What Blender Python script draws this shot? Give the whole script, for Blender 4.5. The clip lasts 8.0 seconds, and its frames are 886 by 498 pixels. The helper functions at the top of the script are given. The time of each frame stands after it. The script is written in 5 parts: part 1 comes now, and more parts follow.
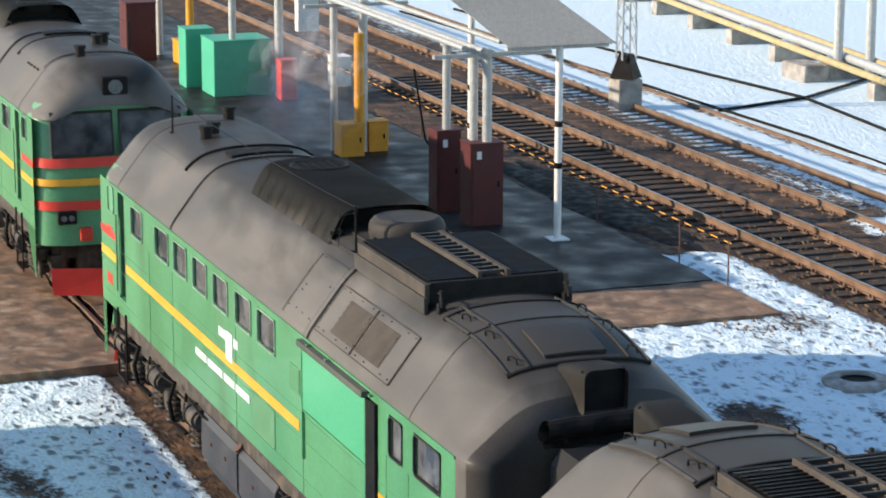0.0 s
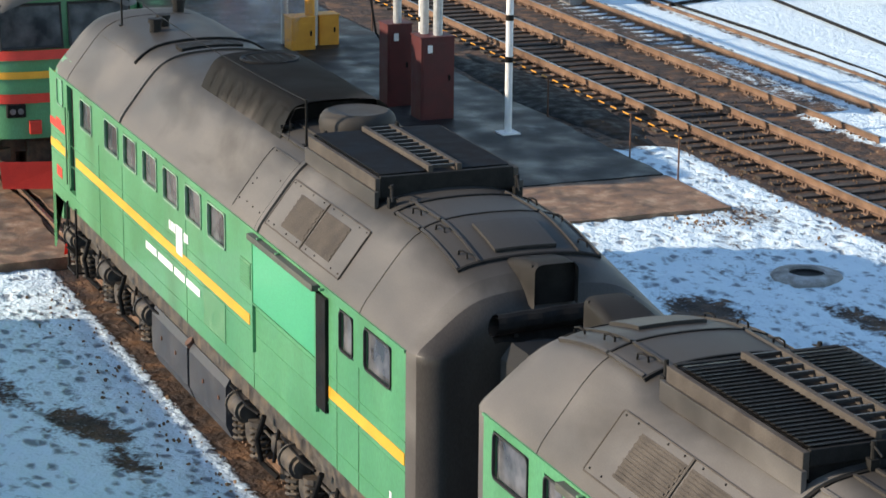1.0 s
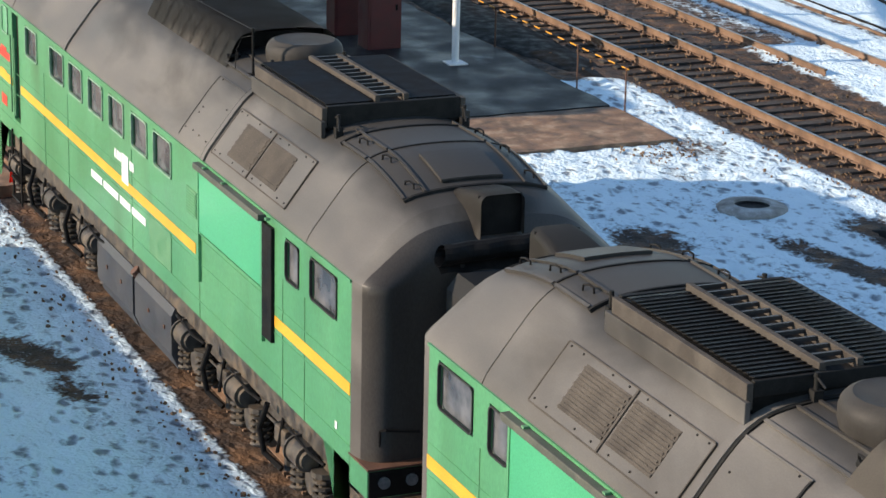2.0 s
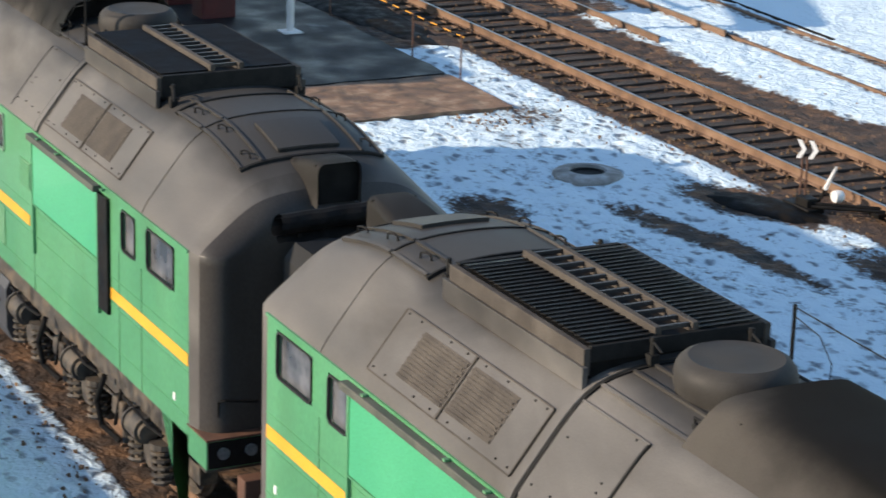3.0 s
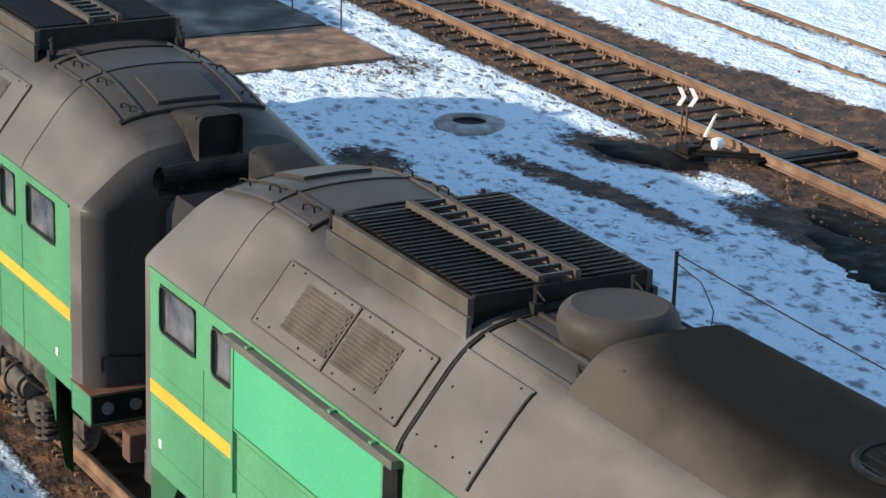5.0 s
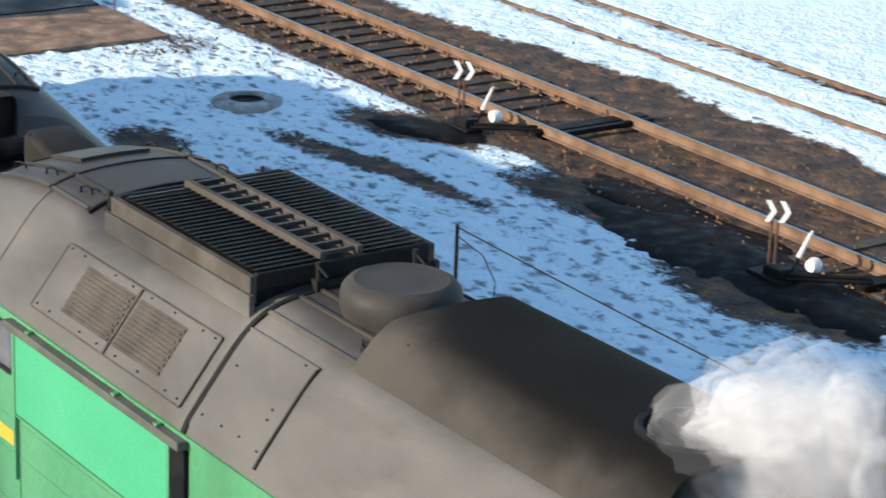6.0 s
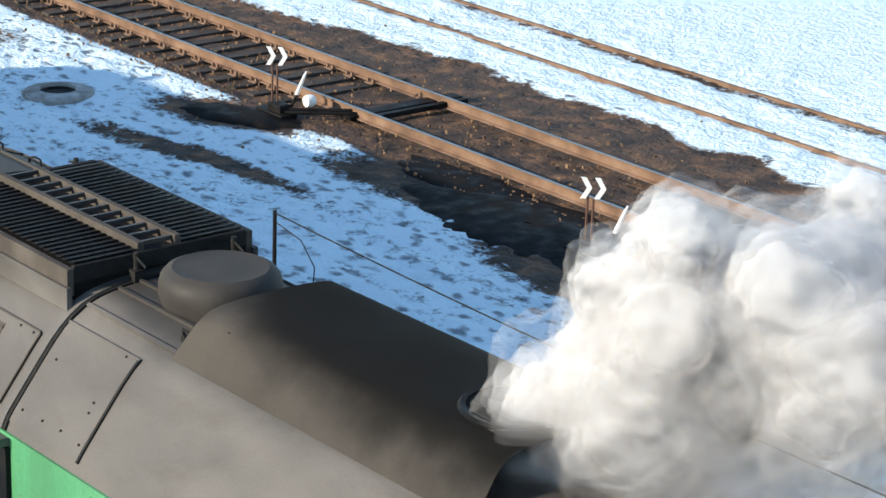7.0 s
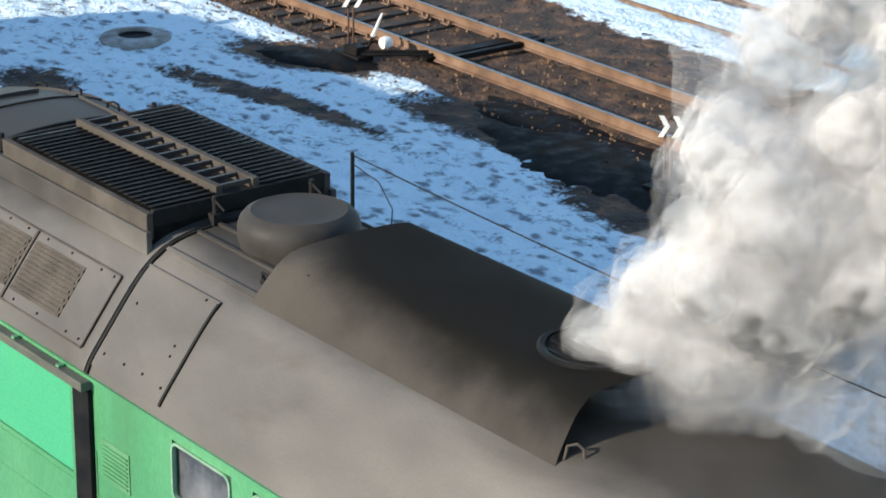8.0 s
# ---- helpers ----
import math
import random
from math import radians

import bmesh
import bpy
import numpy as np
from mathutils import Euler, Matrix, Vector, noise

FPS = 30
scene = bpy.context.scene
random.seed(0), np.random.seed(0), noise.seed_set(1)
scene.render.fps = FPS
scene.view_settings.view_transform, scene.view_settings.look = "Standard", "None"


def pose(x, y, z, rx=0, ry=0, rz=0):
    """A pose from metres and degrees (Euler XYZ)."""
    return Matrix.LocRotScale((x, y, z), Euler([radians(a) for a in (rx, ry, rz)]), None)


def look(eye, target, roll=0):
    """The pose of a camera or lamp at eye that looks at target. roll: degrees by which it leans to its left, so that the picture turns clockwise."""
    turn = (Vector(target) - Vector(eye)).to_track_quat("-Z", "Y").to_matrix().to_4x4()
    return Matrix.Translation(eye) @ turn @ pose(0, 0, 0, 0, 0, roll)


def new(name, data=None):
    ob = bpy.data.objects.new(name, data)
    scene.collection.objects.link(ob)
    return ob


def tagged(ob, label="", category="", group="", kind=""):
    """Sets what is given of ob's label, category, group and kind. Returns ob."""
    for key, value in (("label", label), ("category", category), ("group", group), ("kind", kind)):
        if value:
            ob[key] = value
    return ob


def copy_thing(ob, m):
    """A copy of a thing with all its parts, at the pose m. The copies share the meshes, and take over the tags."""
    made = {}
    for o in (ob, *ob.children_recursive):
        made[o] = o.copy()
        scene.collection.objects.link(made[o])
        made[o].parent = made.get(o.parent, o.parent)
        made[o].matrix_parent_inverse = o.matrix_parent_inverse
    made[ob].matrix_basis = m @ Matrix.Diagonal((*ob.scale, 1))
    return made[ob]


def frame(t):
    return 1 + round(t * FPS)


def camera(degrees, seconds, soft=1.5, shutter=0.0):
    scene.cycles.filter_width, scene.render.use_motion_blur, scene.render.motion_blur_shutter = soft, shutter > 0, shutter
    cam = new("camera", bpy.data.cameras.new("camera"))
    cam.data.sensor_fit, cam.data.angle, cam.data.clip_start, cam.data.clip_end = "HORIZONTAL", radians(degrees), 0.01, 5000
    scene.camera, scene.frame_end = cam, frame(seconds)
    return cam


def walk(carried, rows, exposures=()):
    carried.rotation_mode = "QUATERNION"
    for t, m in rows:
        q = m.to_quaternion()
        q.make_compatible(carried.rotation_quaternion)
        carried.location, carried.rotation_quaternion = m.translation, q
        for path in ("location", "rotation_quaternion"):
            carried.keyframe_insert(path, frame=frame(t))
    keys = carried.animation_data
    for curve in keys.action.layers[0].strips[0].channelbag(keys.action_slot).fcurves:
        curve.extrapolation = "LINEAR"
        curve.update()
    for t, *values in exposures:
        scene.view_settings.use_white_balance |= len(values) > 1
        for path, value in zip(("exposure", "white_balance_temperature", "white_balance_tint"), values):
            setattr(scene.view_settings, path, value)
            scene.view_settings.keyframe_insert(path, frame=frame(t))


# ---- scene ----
cam = camera(20.25, 8.0, 1.5, 0.3)
EYE = (21.121, -9.914, 10.939)
# seconds and the turn of the hand-held camera, which stands on a footbridge
PATH = [
    (0.0, 77.301, -0.190, 69.415),
    (0.5, 76.063, -0.900, 68.338),
    (1.0, 74.862, -0.550, 68.330),
    (1.5, 74.028, -0.700, 67.577),
    (1.7, 73.556, -1.000, 67.551),
    (2.8, 72.603, -1.366, 64.816),
    (3.0, 72.635, -1.703, 63.454),
    (3.5, 72.362, -1.858, 62.255),
    (4.0, 71.860, -1.865, 61.338),
    (5.3, 71.376, -1.900, 60.079),
    (5.5, 71.301, -2.074, 59.098),
    (6.0, 71.213, -2.092, 55.415),
    (6.5, 70.623, -2.173, 53.237),
    (7.0, 70.990, -1.790, 50.881),
    (7.5, 70.648, -1.227, 51.533),
    (8.0, 69.591, -0.632, 52.382),
]
scene.cycles.transparent_max_bounces = 48
walk(cam, [(t, pose(*EYE, rx, ry, rz)) for t, rx, ry, rz in PATH],
     exposures=[(0.0, 0.39, 6700, 9), (4.5, 0.35, 6700, 9), (6.5, 0.57, 6400, 5), (8.0, 0.47, 6350, 5)])

# ---- light: a low winter sun and a clear sky ----
SUN_WAY = Vector((0.24, 1.0, -0.40)).normalized()
world = bpy.data.worlds.new("sky")
scene.world = world
world.use_nodes = True
wn = world.node_tree.nodes
sky = wn.new("ShaderNodeTexSky")
sky.sky_type = "NISHITA"
sky.sun_disc = False
sky.ozone_density = 1.6
sky.dust_density = 0.2
sky.sun_elevation = math.asin(-SUN_WAY.z)
sky.sun_rotation = math.atan2(-SUN_WAY.x, -SUN_WAY.y)
world.node_tree.links.new(sky.outputs["Color"], wn["Background"].inputs["Color"])
wn["Background"].inputs["Strength"].default_value = 0.185
sun = new("sun", bpy.data.lights.new("sun", "SUN"))
sun.data.energy, sun.data.angle, sun.data.color = 5.2, radians(0.5), (1.0, 0.84, 0.68)
sun.matrix_world = look((0, 0, 30), Vector((0, 0, 30)) + SUN_WAY)


# ---- materials ----
def material(name, colors, scale=3.0, rough=(0.5, 0.7), metal=0.0, bump=0.1, fine=60.0, stretch=(1, 1, 1), dirt=None, dirt_at=0.62, random_tint=0.0, coat=0.0, darkening=None, gloss=0.5, grain=0.35):
    """A painted, rusty or mineral surface: colours mixed by two sizes of noise, with relief and dirt patches."""
    m = bpy.data.materials.new(name)
    m.use_nodes = True
    n, l = m.node_tree.nodes, m.node_tree.links
    b = n["Principled BSDF"]
    b.inputs["Metallic"].default_value = metal
    b.inputs["Coat Weight"].default_value = coat
    b.inputs["Specular IOR Level"].default_value = gloss
    co = n.new("ShaderNodeTexCoord")
    mp = n.new("ShaderNodeMapping")
    mp.inputs["Scale"].default_value = stretch
    l.new(co.outputs["Object"], mp.inputs["Vector"])
    big, small = n.new("ShaderNodeTexNoise"), n.new("ShaderNodeTexNoise")
    for t, s, d in ((big, scale, 5), (small, fine, 3)):
        t.inputs["Scale"].default_value, t.inputs["Detail"].default_value = s, d
        l.new(mp.outputs["Vector"], t.inputs["Vector"])
    ramp = n.new("ShaderNodeValToRGB")
    ramp.color_ramp.elements[0].position, ramp.color_ramp.elements[1].position = 0.3, 0.72
    ramp.color_ramp.elements[0].color, ramp.color_ramp.elements[1].color = (*colors[0], 1), (*colors[-1], 1)
    if len(colors) == 3:
        ramp.color_ramp.elements.new(0.5).color = (*colors[1], 1)
    l.new(big.outputs["Fac"], ramp.inputs["Fac"])
    speck = n.new("ShaderNodeMix")
    speck.data_type, speck.blend_type = "RGBA", "OVERLAY"
    speck.inputs["Factor"].default_value = grain
    l.new(ramp.outputs["Color"], speck.inputs["A"])
    l.new(small.outputs["Fac"], speck.inputs["B"])
    out = speck.outputs["Result"]
    if dirt:
        dn, dr, dm = n.new("ShaderNodeTexNoise"), n.new("ShaderNodeValToRGB"), n.new("ShaderNodeMix")
        dn.inputs["Scale"].default_value, dn.inputs["Detail"].default_value = scale * 0.6, 8
        dn.inputs["Distortion"].default_value = 0.6
        l.new(mp.outputs["Vector"], dn.inputs["Vector"])
        dr.color_ramp.elements[0].position, dr.color_ramp.elements[1].position = dirt_at - 0.1, dirt_at + 0.1
        l.new(dn.outputs["Fac"], dr.inputs["Fac"])
        dm.data_type = "RGBA"
        l.new(dr.outputs["Color"], dm.inputs["Factor"])
        l.new(out, dm.inputs["A"])
        dm.inputs["B"].default_value = (*dirt, 1)
        out = dm.outputs["Result"]
    if random_tint:
        oi, hv, ma = n.new("ShaderNodeObjectInfo"), n.new("ShaderNodeHueSaturation"), n.new("ShaderNodeMapRange")
        ma.inputs["To Min"].default_value, ma.inputs["To Max"].default_value = 1 - random_tint, 1 + random_tint
        l.new(oi.outputs["Random"], ma.inputs["Value"])
        l.new(ma.outputs["Result"], hv.inputs["Value"])
        l.new(out, hv.inputs["Color"])
        out = hv.outputs["Color"]
    if darkening:
        # darkening mixed into the colour round a centre: centre and reach in metres, strength
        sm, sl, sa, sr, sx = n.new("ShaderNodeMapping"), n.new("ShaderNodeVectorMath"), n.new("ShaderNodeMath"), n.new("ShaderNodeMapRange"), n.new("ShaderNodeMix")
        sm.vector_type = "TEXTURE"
        sm.inputs["Location"].default_value, sm.inputs["Scale"].default_value = darkening[:2]
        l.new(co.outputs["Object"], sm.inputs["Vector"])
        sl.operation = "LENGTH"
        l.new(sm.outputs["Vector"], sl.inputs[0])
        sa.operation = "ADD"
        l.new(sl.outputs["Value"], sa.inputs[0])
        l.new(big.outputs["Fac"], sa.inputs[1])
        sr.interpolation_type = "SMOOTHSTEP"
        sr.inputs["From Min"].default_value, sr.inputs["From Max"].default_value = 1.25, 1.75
        sr.inputs["To Min"].default_value, sr.inputs["To Max"].default_value = darkening[2], 0.0
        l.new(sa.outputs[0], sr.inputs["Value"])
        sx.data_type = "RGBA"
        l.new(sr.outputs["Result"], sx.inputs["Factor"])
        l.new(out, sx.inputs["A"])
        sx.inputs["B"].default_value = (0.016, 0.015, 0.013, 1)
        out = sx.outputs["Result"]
    l.new(out, b.inputs["Base Color"])
    rr = n.new("ShaderNodeMapRange")
    rr.inputs["From Min"].default_value, rr.inputs["From Max"].default_value = 0.3, 0.7
    rr.inputs["To Min"].default_value, rr.inputs["To Max"].default_value = rough
    l.new(big.outputs["Fac"], rr.inputs["Value"])
    l.new(rr.outputs["Result"], b.inputs["Roughness"])
    if bump:
        bp = n.new("ShaderNodeBump")
        bp.inputs["Strength"].default_value, bp.inputs["Distance"].default_value = bump, 0.02
        l.new(small.outputs["Fac"], bp.inputs["Height"])
        l.new(bp.outputs["Normal"], b.inputs["Normal"])
    return m


GREEN = material("green_paint", [(0.066, 0.225, 0.096), (0.076, 0.255, 0.114), (0.094, 0.285, 0.134)], 1.1, (0.32, 0.5), bump=0.02, stretch=(1, 1, 0.35), dirt=(0.06, 0.16, 0.065), dirt_at=0.66, coat=0.15)
GREEN_LIGHT = material("pale_green_shutter_paint", [(0.062, 0.33, 0.155), (0.075, 0.37, 0.18)], 0.9, (0.28, 0.4), bump=0.015, coat=0.2)
GREEN_DULL = material("worn_green_paint", [(0.06, 0.20, 0.09), (0.11, 0.25, 0.13)], 6, (0.5, 0.7), bump=0.08)
# the colour gets darker along the crown, over the roof's whole length
ROOF_GREY = material("sooty_grey_roof_paint", [(0.088, 0.081, 0.074), (0.116, 0.107, 0.098), (0.15, 0.139, 0.126)], 1.3, (0.42, 0.62), bump=0.04, fine=90, stretch=(0.5, 1, 1), dirt=(0.06, 0.053, 0.046), dirt_at=0.62, darkening=((0.0, 0.14, 4.60), (40.0, 1.0, 0.62), 0.66), gloss=0.18, grain=0.16)
# exhaust soot, plus shade painted over the hood's top and +y slope
HOOD_SOOT_SHADE = material("sooty_shaded_hood_paint", [(0.084, 0.075, 0.067), (0.11, 0.099, 0.088), (0.145, 0.13, 0.113)], 0.9, (0.5, 0.7), bump=0.04, fine=90, darkening=((1.2, 0.18, 4.75), (4.8, 0.88, 0.8), 0.92), gloss=0.07, grain=0.16)
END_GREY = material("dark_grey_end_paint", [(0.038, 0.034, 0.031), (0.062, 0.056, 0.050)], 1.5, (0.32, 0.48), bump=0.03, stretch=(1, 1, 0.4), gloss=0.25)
DOME_SOOT = material("sooty_dome_paint", [(0.034, 0.031, 0.028), (0.06, 0.055, 0.049)], 2.5, (0.5, 0.75), bump=0.08, gloss=0.15, grain=0.2)
LOUVER = material("grimy_louver_metal", [(0.055, 0.047, 0.040), (0.095, 0.083, 0.070)], 4, (0.6, 0.8), bump=0.1, gloss=0.1)
OLD_CONCRETE = material("grimy_old_concrete", [(0.16, 0.15, 0.14), (0.28, 0.27, 0.25), (0.45, 0.46, 0.46)], 4, (0.8, 0.95), bump=0.3, fine=40)
SEAM = material("black_roof_sealing", [(0.012, 0.012, 0.012), (0.025, 0.024, 0.022)], 9, (0.5, 0.8), bump=0.1, gloss=0.1)
YELLOW = material("yellow_stripe_paint", [(0.64, 0.31, 0.022), (0.74, 0.38, 0.035)], 3, (0.4, 0.55), bump=0.02)
RED = material("red_paint", [(0.55, 0.035, 0.02), (0.66, 0.05, 0.03)], 4, (0.4, 0.55), bump=0.03)
DARK_RED = material("dark_red_paint", [(0.06, 0.009, 0.010), (0.095, 0.013, 0.013)], 3, (0.5, 0.65), bump=0.04)
WHITE = material("white_paint", [(0.68, 0.68, 0.66), (0.8, 0.8, 0.78)], 8, (0.5, 0.7), bump=0.04, dirt=(0.4, 0.36, 0.3), dirt_at=0.7)
BLACK = material("black_metal", [(0.006, 0.006, 0.006), (0.016, 0.015, 0.014)], 5, (0.4, 0.65), bump=0.08, gloss=0.1)
RUBBER = material("black_rubber", [(0.01, 0.01, 0.01), (0.02, 0.02, 0.02)], 8, (0.55, 0.7), bump=0.03)
GRIME = material("oily_bogie_metal", [(0.02, 0.017, 0.014), (0.05, 0.043, 0.035), (0.10, 0.085, 0.065)], 7, (0.45, 0.8), bump=0.3, dirt=(0.13, 0.095, 0.06), dirt_at=0.6)
TANK = material("grey_tank_paint", [(0.035, 0.036, 0.04), (0.055, 0.056, 0.06)], 2, (0.4, 0.6), bump=0.05)
PALE_TRIM = material("pale_green_trim", [(0.13, 0.27, 0.16), (0.25, 0.36, 0.27)], 8, (0.5, 0.7), bump=0.05)
GALV = material("galvanised_steel", [(0.38, 0.40, 0.40), (0.52, 0.54, 0.53)], 9, (0.4, 0.6), metal=0.3, bump=0.03)
ORANGE = material("orange_yellow_paint", [(0.60, 0.26, 0.02), (0.70, 0.33, 0.03)], 4, (0.45, 0.6), bump=0.03)
MINT = material("mint_green_cabinet_paint", [(0.05, 0.36, 0.22), (0.07, 0.42, 0.27)], 3, (0.4, 0.6), bump=0.03)
CONCRETE = material("weathered_concrete", [(0.22, 0.20, 0.18), (0.34, 0.32, 0.29), (0.42, 0.40, 0.36)], 2.5, (0.75, 0.95), bump=0.35, fine=45, dirt=(0.13, 0.11, 0.09))
SLAB = material("muddy_concrete_slab", [(0.12, 0.068, 0.04), (0.23, 0.135, 0.08), (0.36, 0.26, 0.18)], 3.2, (0.6, 0.95), bump=0.5, fine=22, dirt=(0.09, 0.06, 0.04), dirt_at=0.56)
WET_SHADED = material("wet_oily_shaded_platform", [(0.010, 0.010, 0.011), (0.022, 0.021, 0.021), (0.045, 0.043, 0.04)], 1.2, (0.28, 0.7), bump=0.15, fine=30, dirt=(0.30, 0.32, 0.35), dirt_at=0.78, gloss=0.15)
RUST_RAIL = material("rusty_rail_side", [(0.10, 0.058, 0.035), (0.17, 0.10, 0.06), (0.23, 0.15, 0.10)], 3, (0.7, 0.9), bump=0.2)
SHINE_RAIL = material("polished_rail_top", [(0.30, 0.28, 0.26), (0.42, 0.40, 0.38)], 3, (0.25, 0.4), metal=0.9, bump=0.02, stretch=(0.1, 1, 1))
SLEEPER = material("tarred_timber_sleeper", [(0.022, 0.018, 0.015), (0.045, 0.037, 0.03), (0.085, 0.068, 0.052)], 5, (0.7, 0.95), bump=0.5, stretch=(3, 0.6, 1), random_tint=0.3)
BROWN_METAL = material("brown_oxide_metal", [(0.07, 0.035, 0.022), (0.13, 0.06, 0.035)], 5, (0.6, 0.8), bump=0.15)
LAMP_GLASS = material("lamp_lens", [(0.10, 0.11, 0.11), (0.17, 0.17, 0.17)], 20, (0.08, 0.2), bump=0.0)
OIL = material("black_oil_and_shade_ground", [(0.002, 0.002, 0.002), (0.005, 0.0045, 0.004), (0.016, 0.013, 0.010)], 3.5, (0.4, 0.9), bump=0.3, fine=28, gloss=0.1)
TARP = material("black_tarpaulin", [(0.012, 0.012, 0.013), (0.03, 0.03, 0.03)], 5, (0.35, 0.55), bump=0.1, gloss=0.1)


def glass_material():
    m = bpy.data.materials.new("dusty_window_glass")
    m.use_nodes = True
    n, l = m.node_tree.nodes, m.node_tree.links
    b = n["Principled BSDF"]
    t = n.new("ShaderNodeTexNoise")
    t.inputs["Scale"].default_value, t.inputs["Detail"].default_value = 3.0, 5
    co = n.new("ShaderNodeTexCoord")
    l.new(co.outputs["Object"], t.inputs["Vector"])
    r = n.new("ShaderNodeValToRGB")
    r.color_ramp.elements[0].color, r.color_ramp.elements[1].color = (0.04, 0.045, 0.053, 1), (0.19, 0.19, 0.20, 1)
    r.color_ramp.elements[0].position, r.color_ramp.elements[1].position = 0.35, 0.75
    l.new(t.outputs["Fac"], r.inputs["Fac"])
    l.new(r.outputs["Color"], b.inputs["Base Color"])
    b.inputs["Roughness"].default_value = 0.08
    b.inputs["IOR"].default_value = 1.5
    return m


GLASS = glass_material()


def ground_material():
    """Snow and dirt: the sheet's own cover of snow, broken up by noise."""
    m = bpy.data.materials.new("trodden_snow_and_dirt")
    m.use_nodes = True
    n, l = m.node_tree.nodes, m.node_tree.links
    b = n["Principled BSDF"]
    co = n.new("ShaderNodeTexCoord")

    def tex(scale, detail, dist=0.0):
        t = n.new("ShaderNodeTexNoise")
        t.inputs["Scale"].default_value, t.inputs["Detail"].default_value, t.inputs["Distortion"].default_value = scale, detail, dist
        l.new(co.outputs["Object"], t.inputs["Vector"])
        return t.outputs["Fac"]

    def maths(op, a, c):
        q = n.new("ShaderNodeMath")
        q.operation = op
        for i, v in enumerate((a, c)):
            if isinstance(v, float):
                q.inputs[i].default_value = v
            else:
                l.new(v, q.inputs[i])
        return q.outputs[0]

    def ramp(f, p0, c0, p1, c1, mid=None):
        r = n.new("ShaderNodeValToRGB")
        e = r.color_ramp.elements
        e[0].position, e[0].color, e[1].position, e[1].color = p0, (*c0, 1), p1, (*c1, 1)
        if mid:
            e.new(mid[0]).color = (*mid[1], 1)
        l.new(f, r.inputs["Fac"])
        return r.outputs["Color"]

    cover = n.new("ShaderNodeAttribute")
    cover.attribute_name = "cover"
    n1, n2, n3 = tex(0.9, 8, 0.4), tex(4.5, 6), tex(15.0, 4)
    along = n.new("ShaderNodeMapping")
    along.inputs["Scale"].default_value = (0.35, 1.6, 1.0)
    l.new(co.outputs["Object"], along.inputs["Vector"])
    l.new(along.outputs["Vector"], n1.node.inputs["Vector"])
    f = maths("ADD", cover.outputs["Fac"], maths("MULTIPLY", maths("SUBTRACT", n1, 0.5), 1.1))
    f = maths("ADD", f, maths("MULTIPLY", maths("SUBTRACT", n2, 0.5), 1.1))
    f = maths("ADD", f, maths("MULTIPLY", maths("SUBTRACT", n3, 0.5), 0.95))
    mask = ramp(f, 0.40, (0, 0, 0), 0.52, (1, 1, 1))
    snow = ramp(f, 0.50, (0.24, 0.25, 0.265), 0.78, (0.68, 0.82, 0.89), (0.63, (0.42, 0.53, 0.59)))
    # footprints: oval dents, bottoms tinted dark for shade and wet snow
    warp = n.new("ShaderNodeMapping")
    warp.inputs["Scale"].default_value, warp.inputs["Rotation"].default_value = (1.0, 1.7, 1.0), (0, 0, 0.5)
    l.new(co.outputs["Object"], warp.inputs["Vector"])
    vo = n.new("ShaderNodeTexVoronoi")
    vo.inputs["Scale"].default_value = 2.6
    l.new(warp.outputs["Vector"], vo.inputs["Vector"])
    foot = ramp(maths("ADD", vo.outputs["Distance"], maths("MULTIPLY", maths("SUBTRACT", n2, 0.5), 1.1)), 0.10, (0, 0, 0), 0.36, (1, 1, 1))
    clean = ramp(cover.outputs["Fac"], 0.98, (0, 0, 0), 1.0, (1, 1, 1))
    foot = maths("MAXIMUM", foot, clean)
    tread = n.new("ShaderNodeMix")
    tread.data_type = "RGBA"
    l.new(foot, tread.inputs["Factor"])
    tread.inputs["A"].default_value = (0.20, 0.24, 0.28, 1)
    l.new(snow, tread.inputs["B"])
    snow = tread.outputs["Result"]
    dirt = ramp(tex(2.2, 8, 0.3), 0.3, (0.018, 0.012, 0.009), 0.72, (0.24, 0.125, 0.058), (0.5, (0.075, 0.044, 0.026)))
    grit = ramp(tex(38.0, 3), 0.42, (0.35, 0.33, 0.3), 0.62, (1, 1, 1))
    gm = n.new("ShaderNodeMix")
    gm.data_type, gm.blend_type = "RGBA", "MULTIPLY"
    gm.inputs["Factor"].default_value = 0.6
    l.new(dirt, gm.inputs["A"])
    l.new(grit, gm.inputs["B"])
    mx = n.new("ShaderNodeMix")
    mx.data_type = "RGBA"
    l.new(mask, mx.inputs["Factor"])
    l.new(gm.outputs["Result"], mx.inputs["A"])
    l.new(snow, mx.inputs["B"])
    l.new(mx.outputs["Result"], b.inputs["Base Color"])
    b.inputs["Roughness"].default_value = 0.8
    h = maths("ADD", maths("ADD", maths("MULTIPLY", mask, 0.6), maths("MULTIPLY", foot, 0.5)), maths("ADD", maths("MULTIPLY", n2, 0.7), maths("MULTIPLY", n3, 0.5)))
    bp = n.new("ShaderNodeBump")
    bp.inputs["Strength"].default_value, bp.inputs["Distance"].default_value = 0.8, 0.10
    l.new(h, bp.inputs["Height"])
    l.new(bp.outputs["Normal"], b.inputs["Normal"])
    return m


GROUND = ground_material()


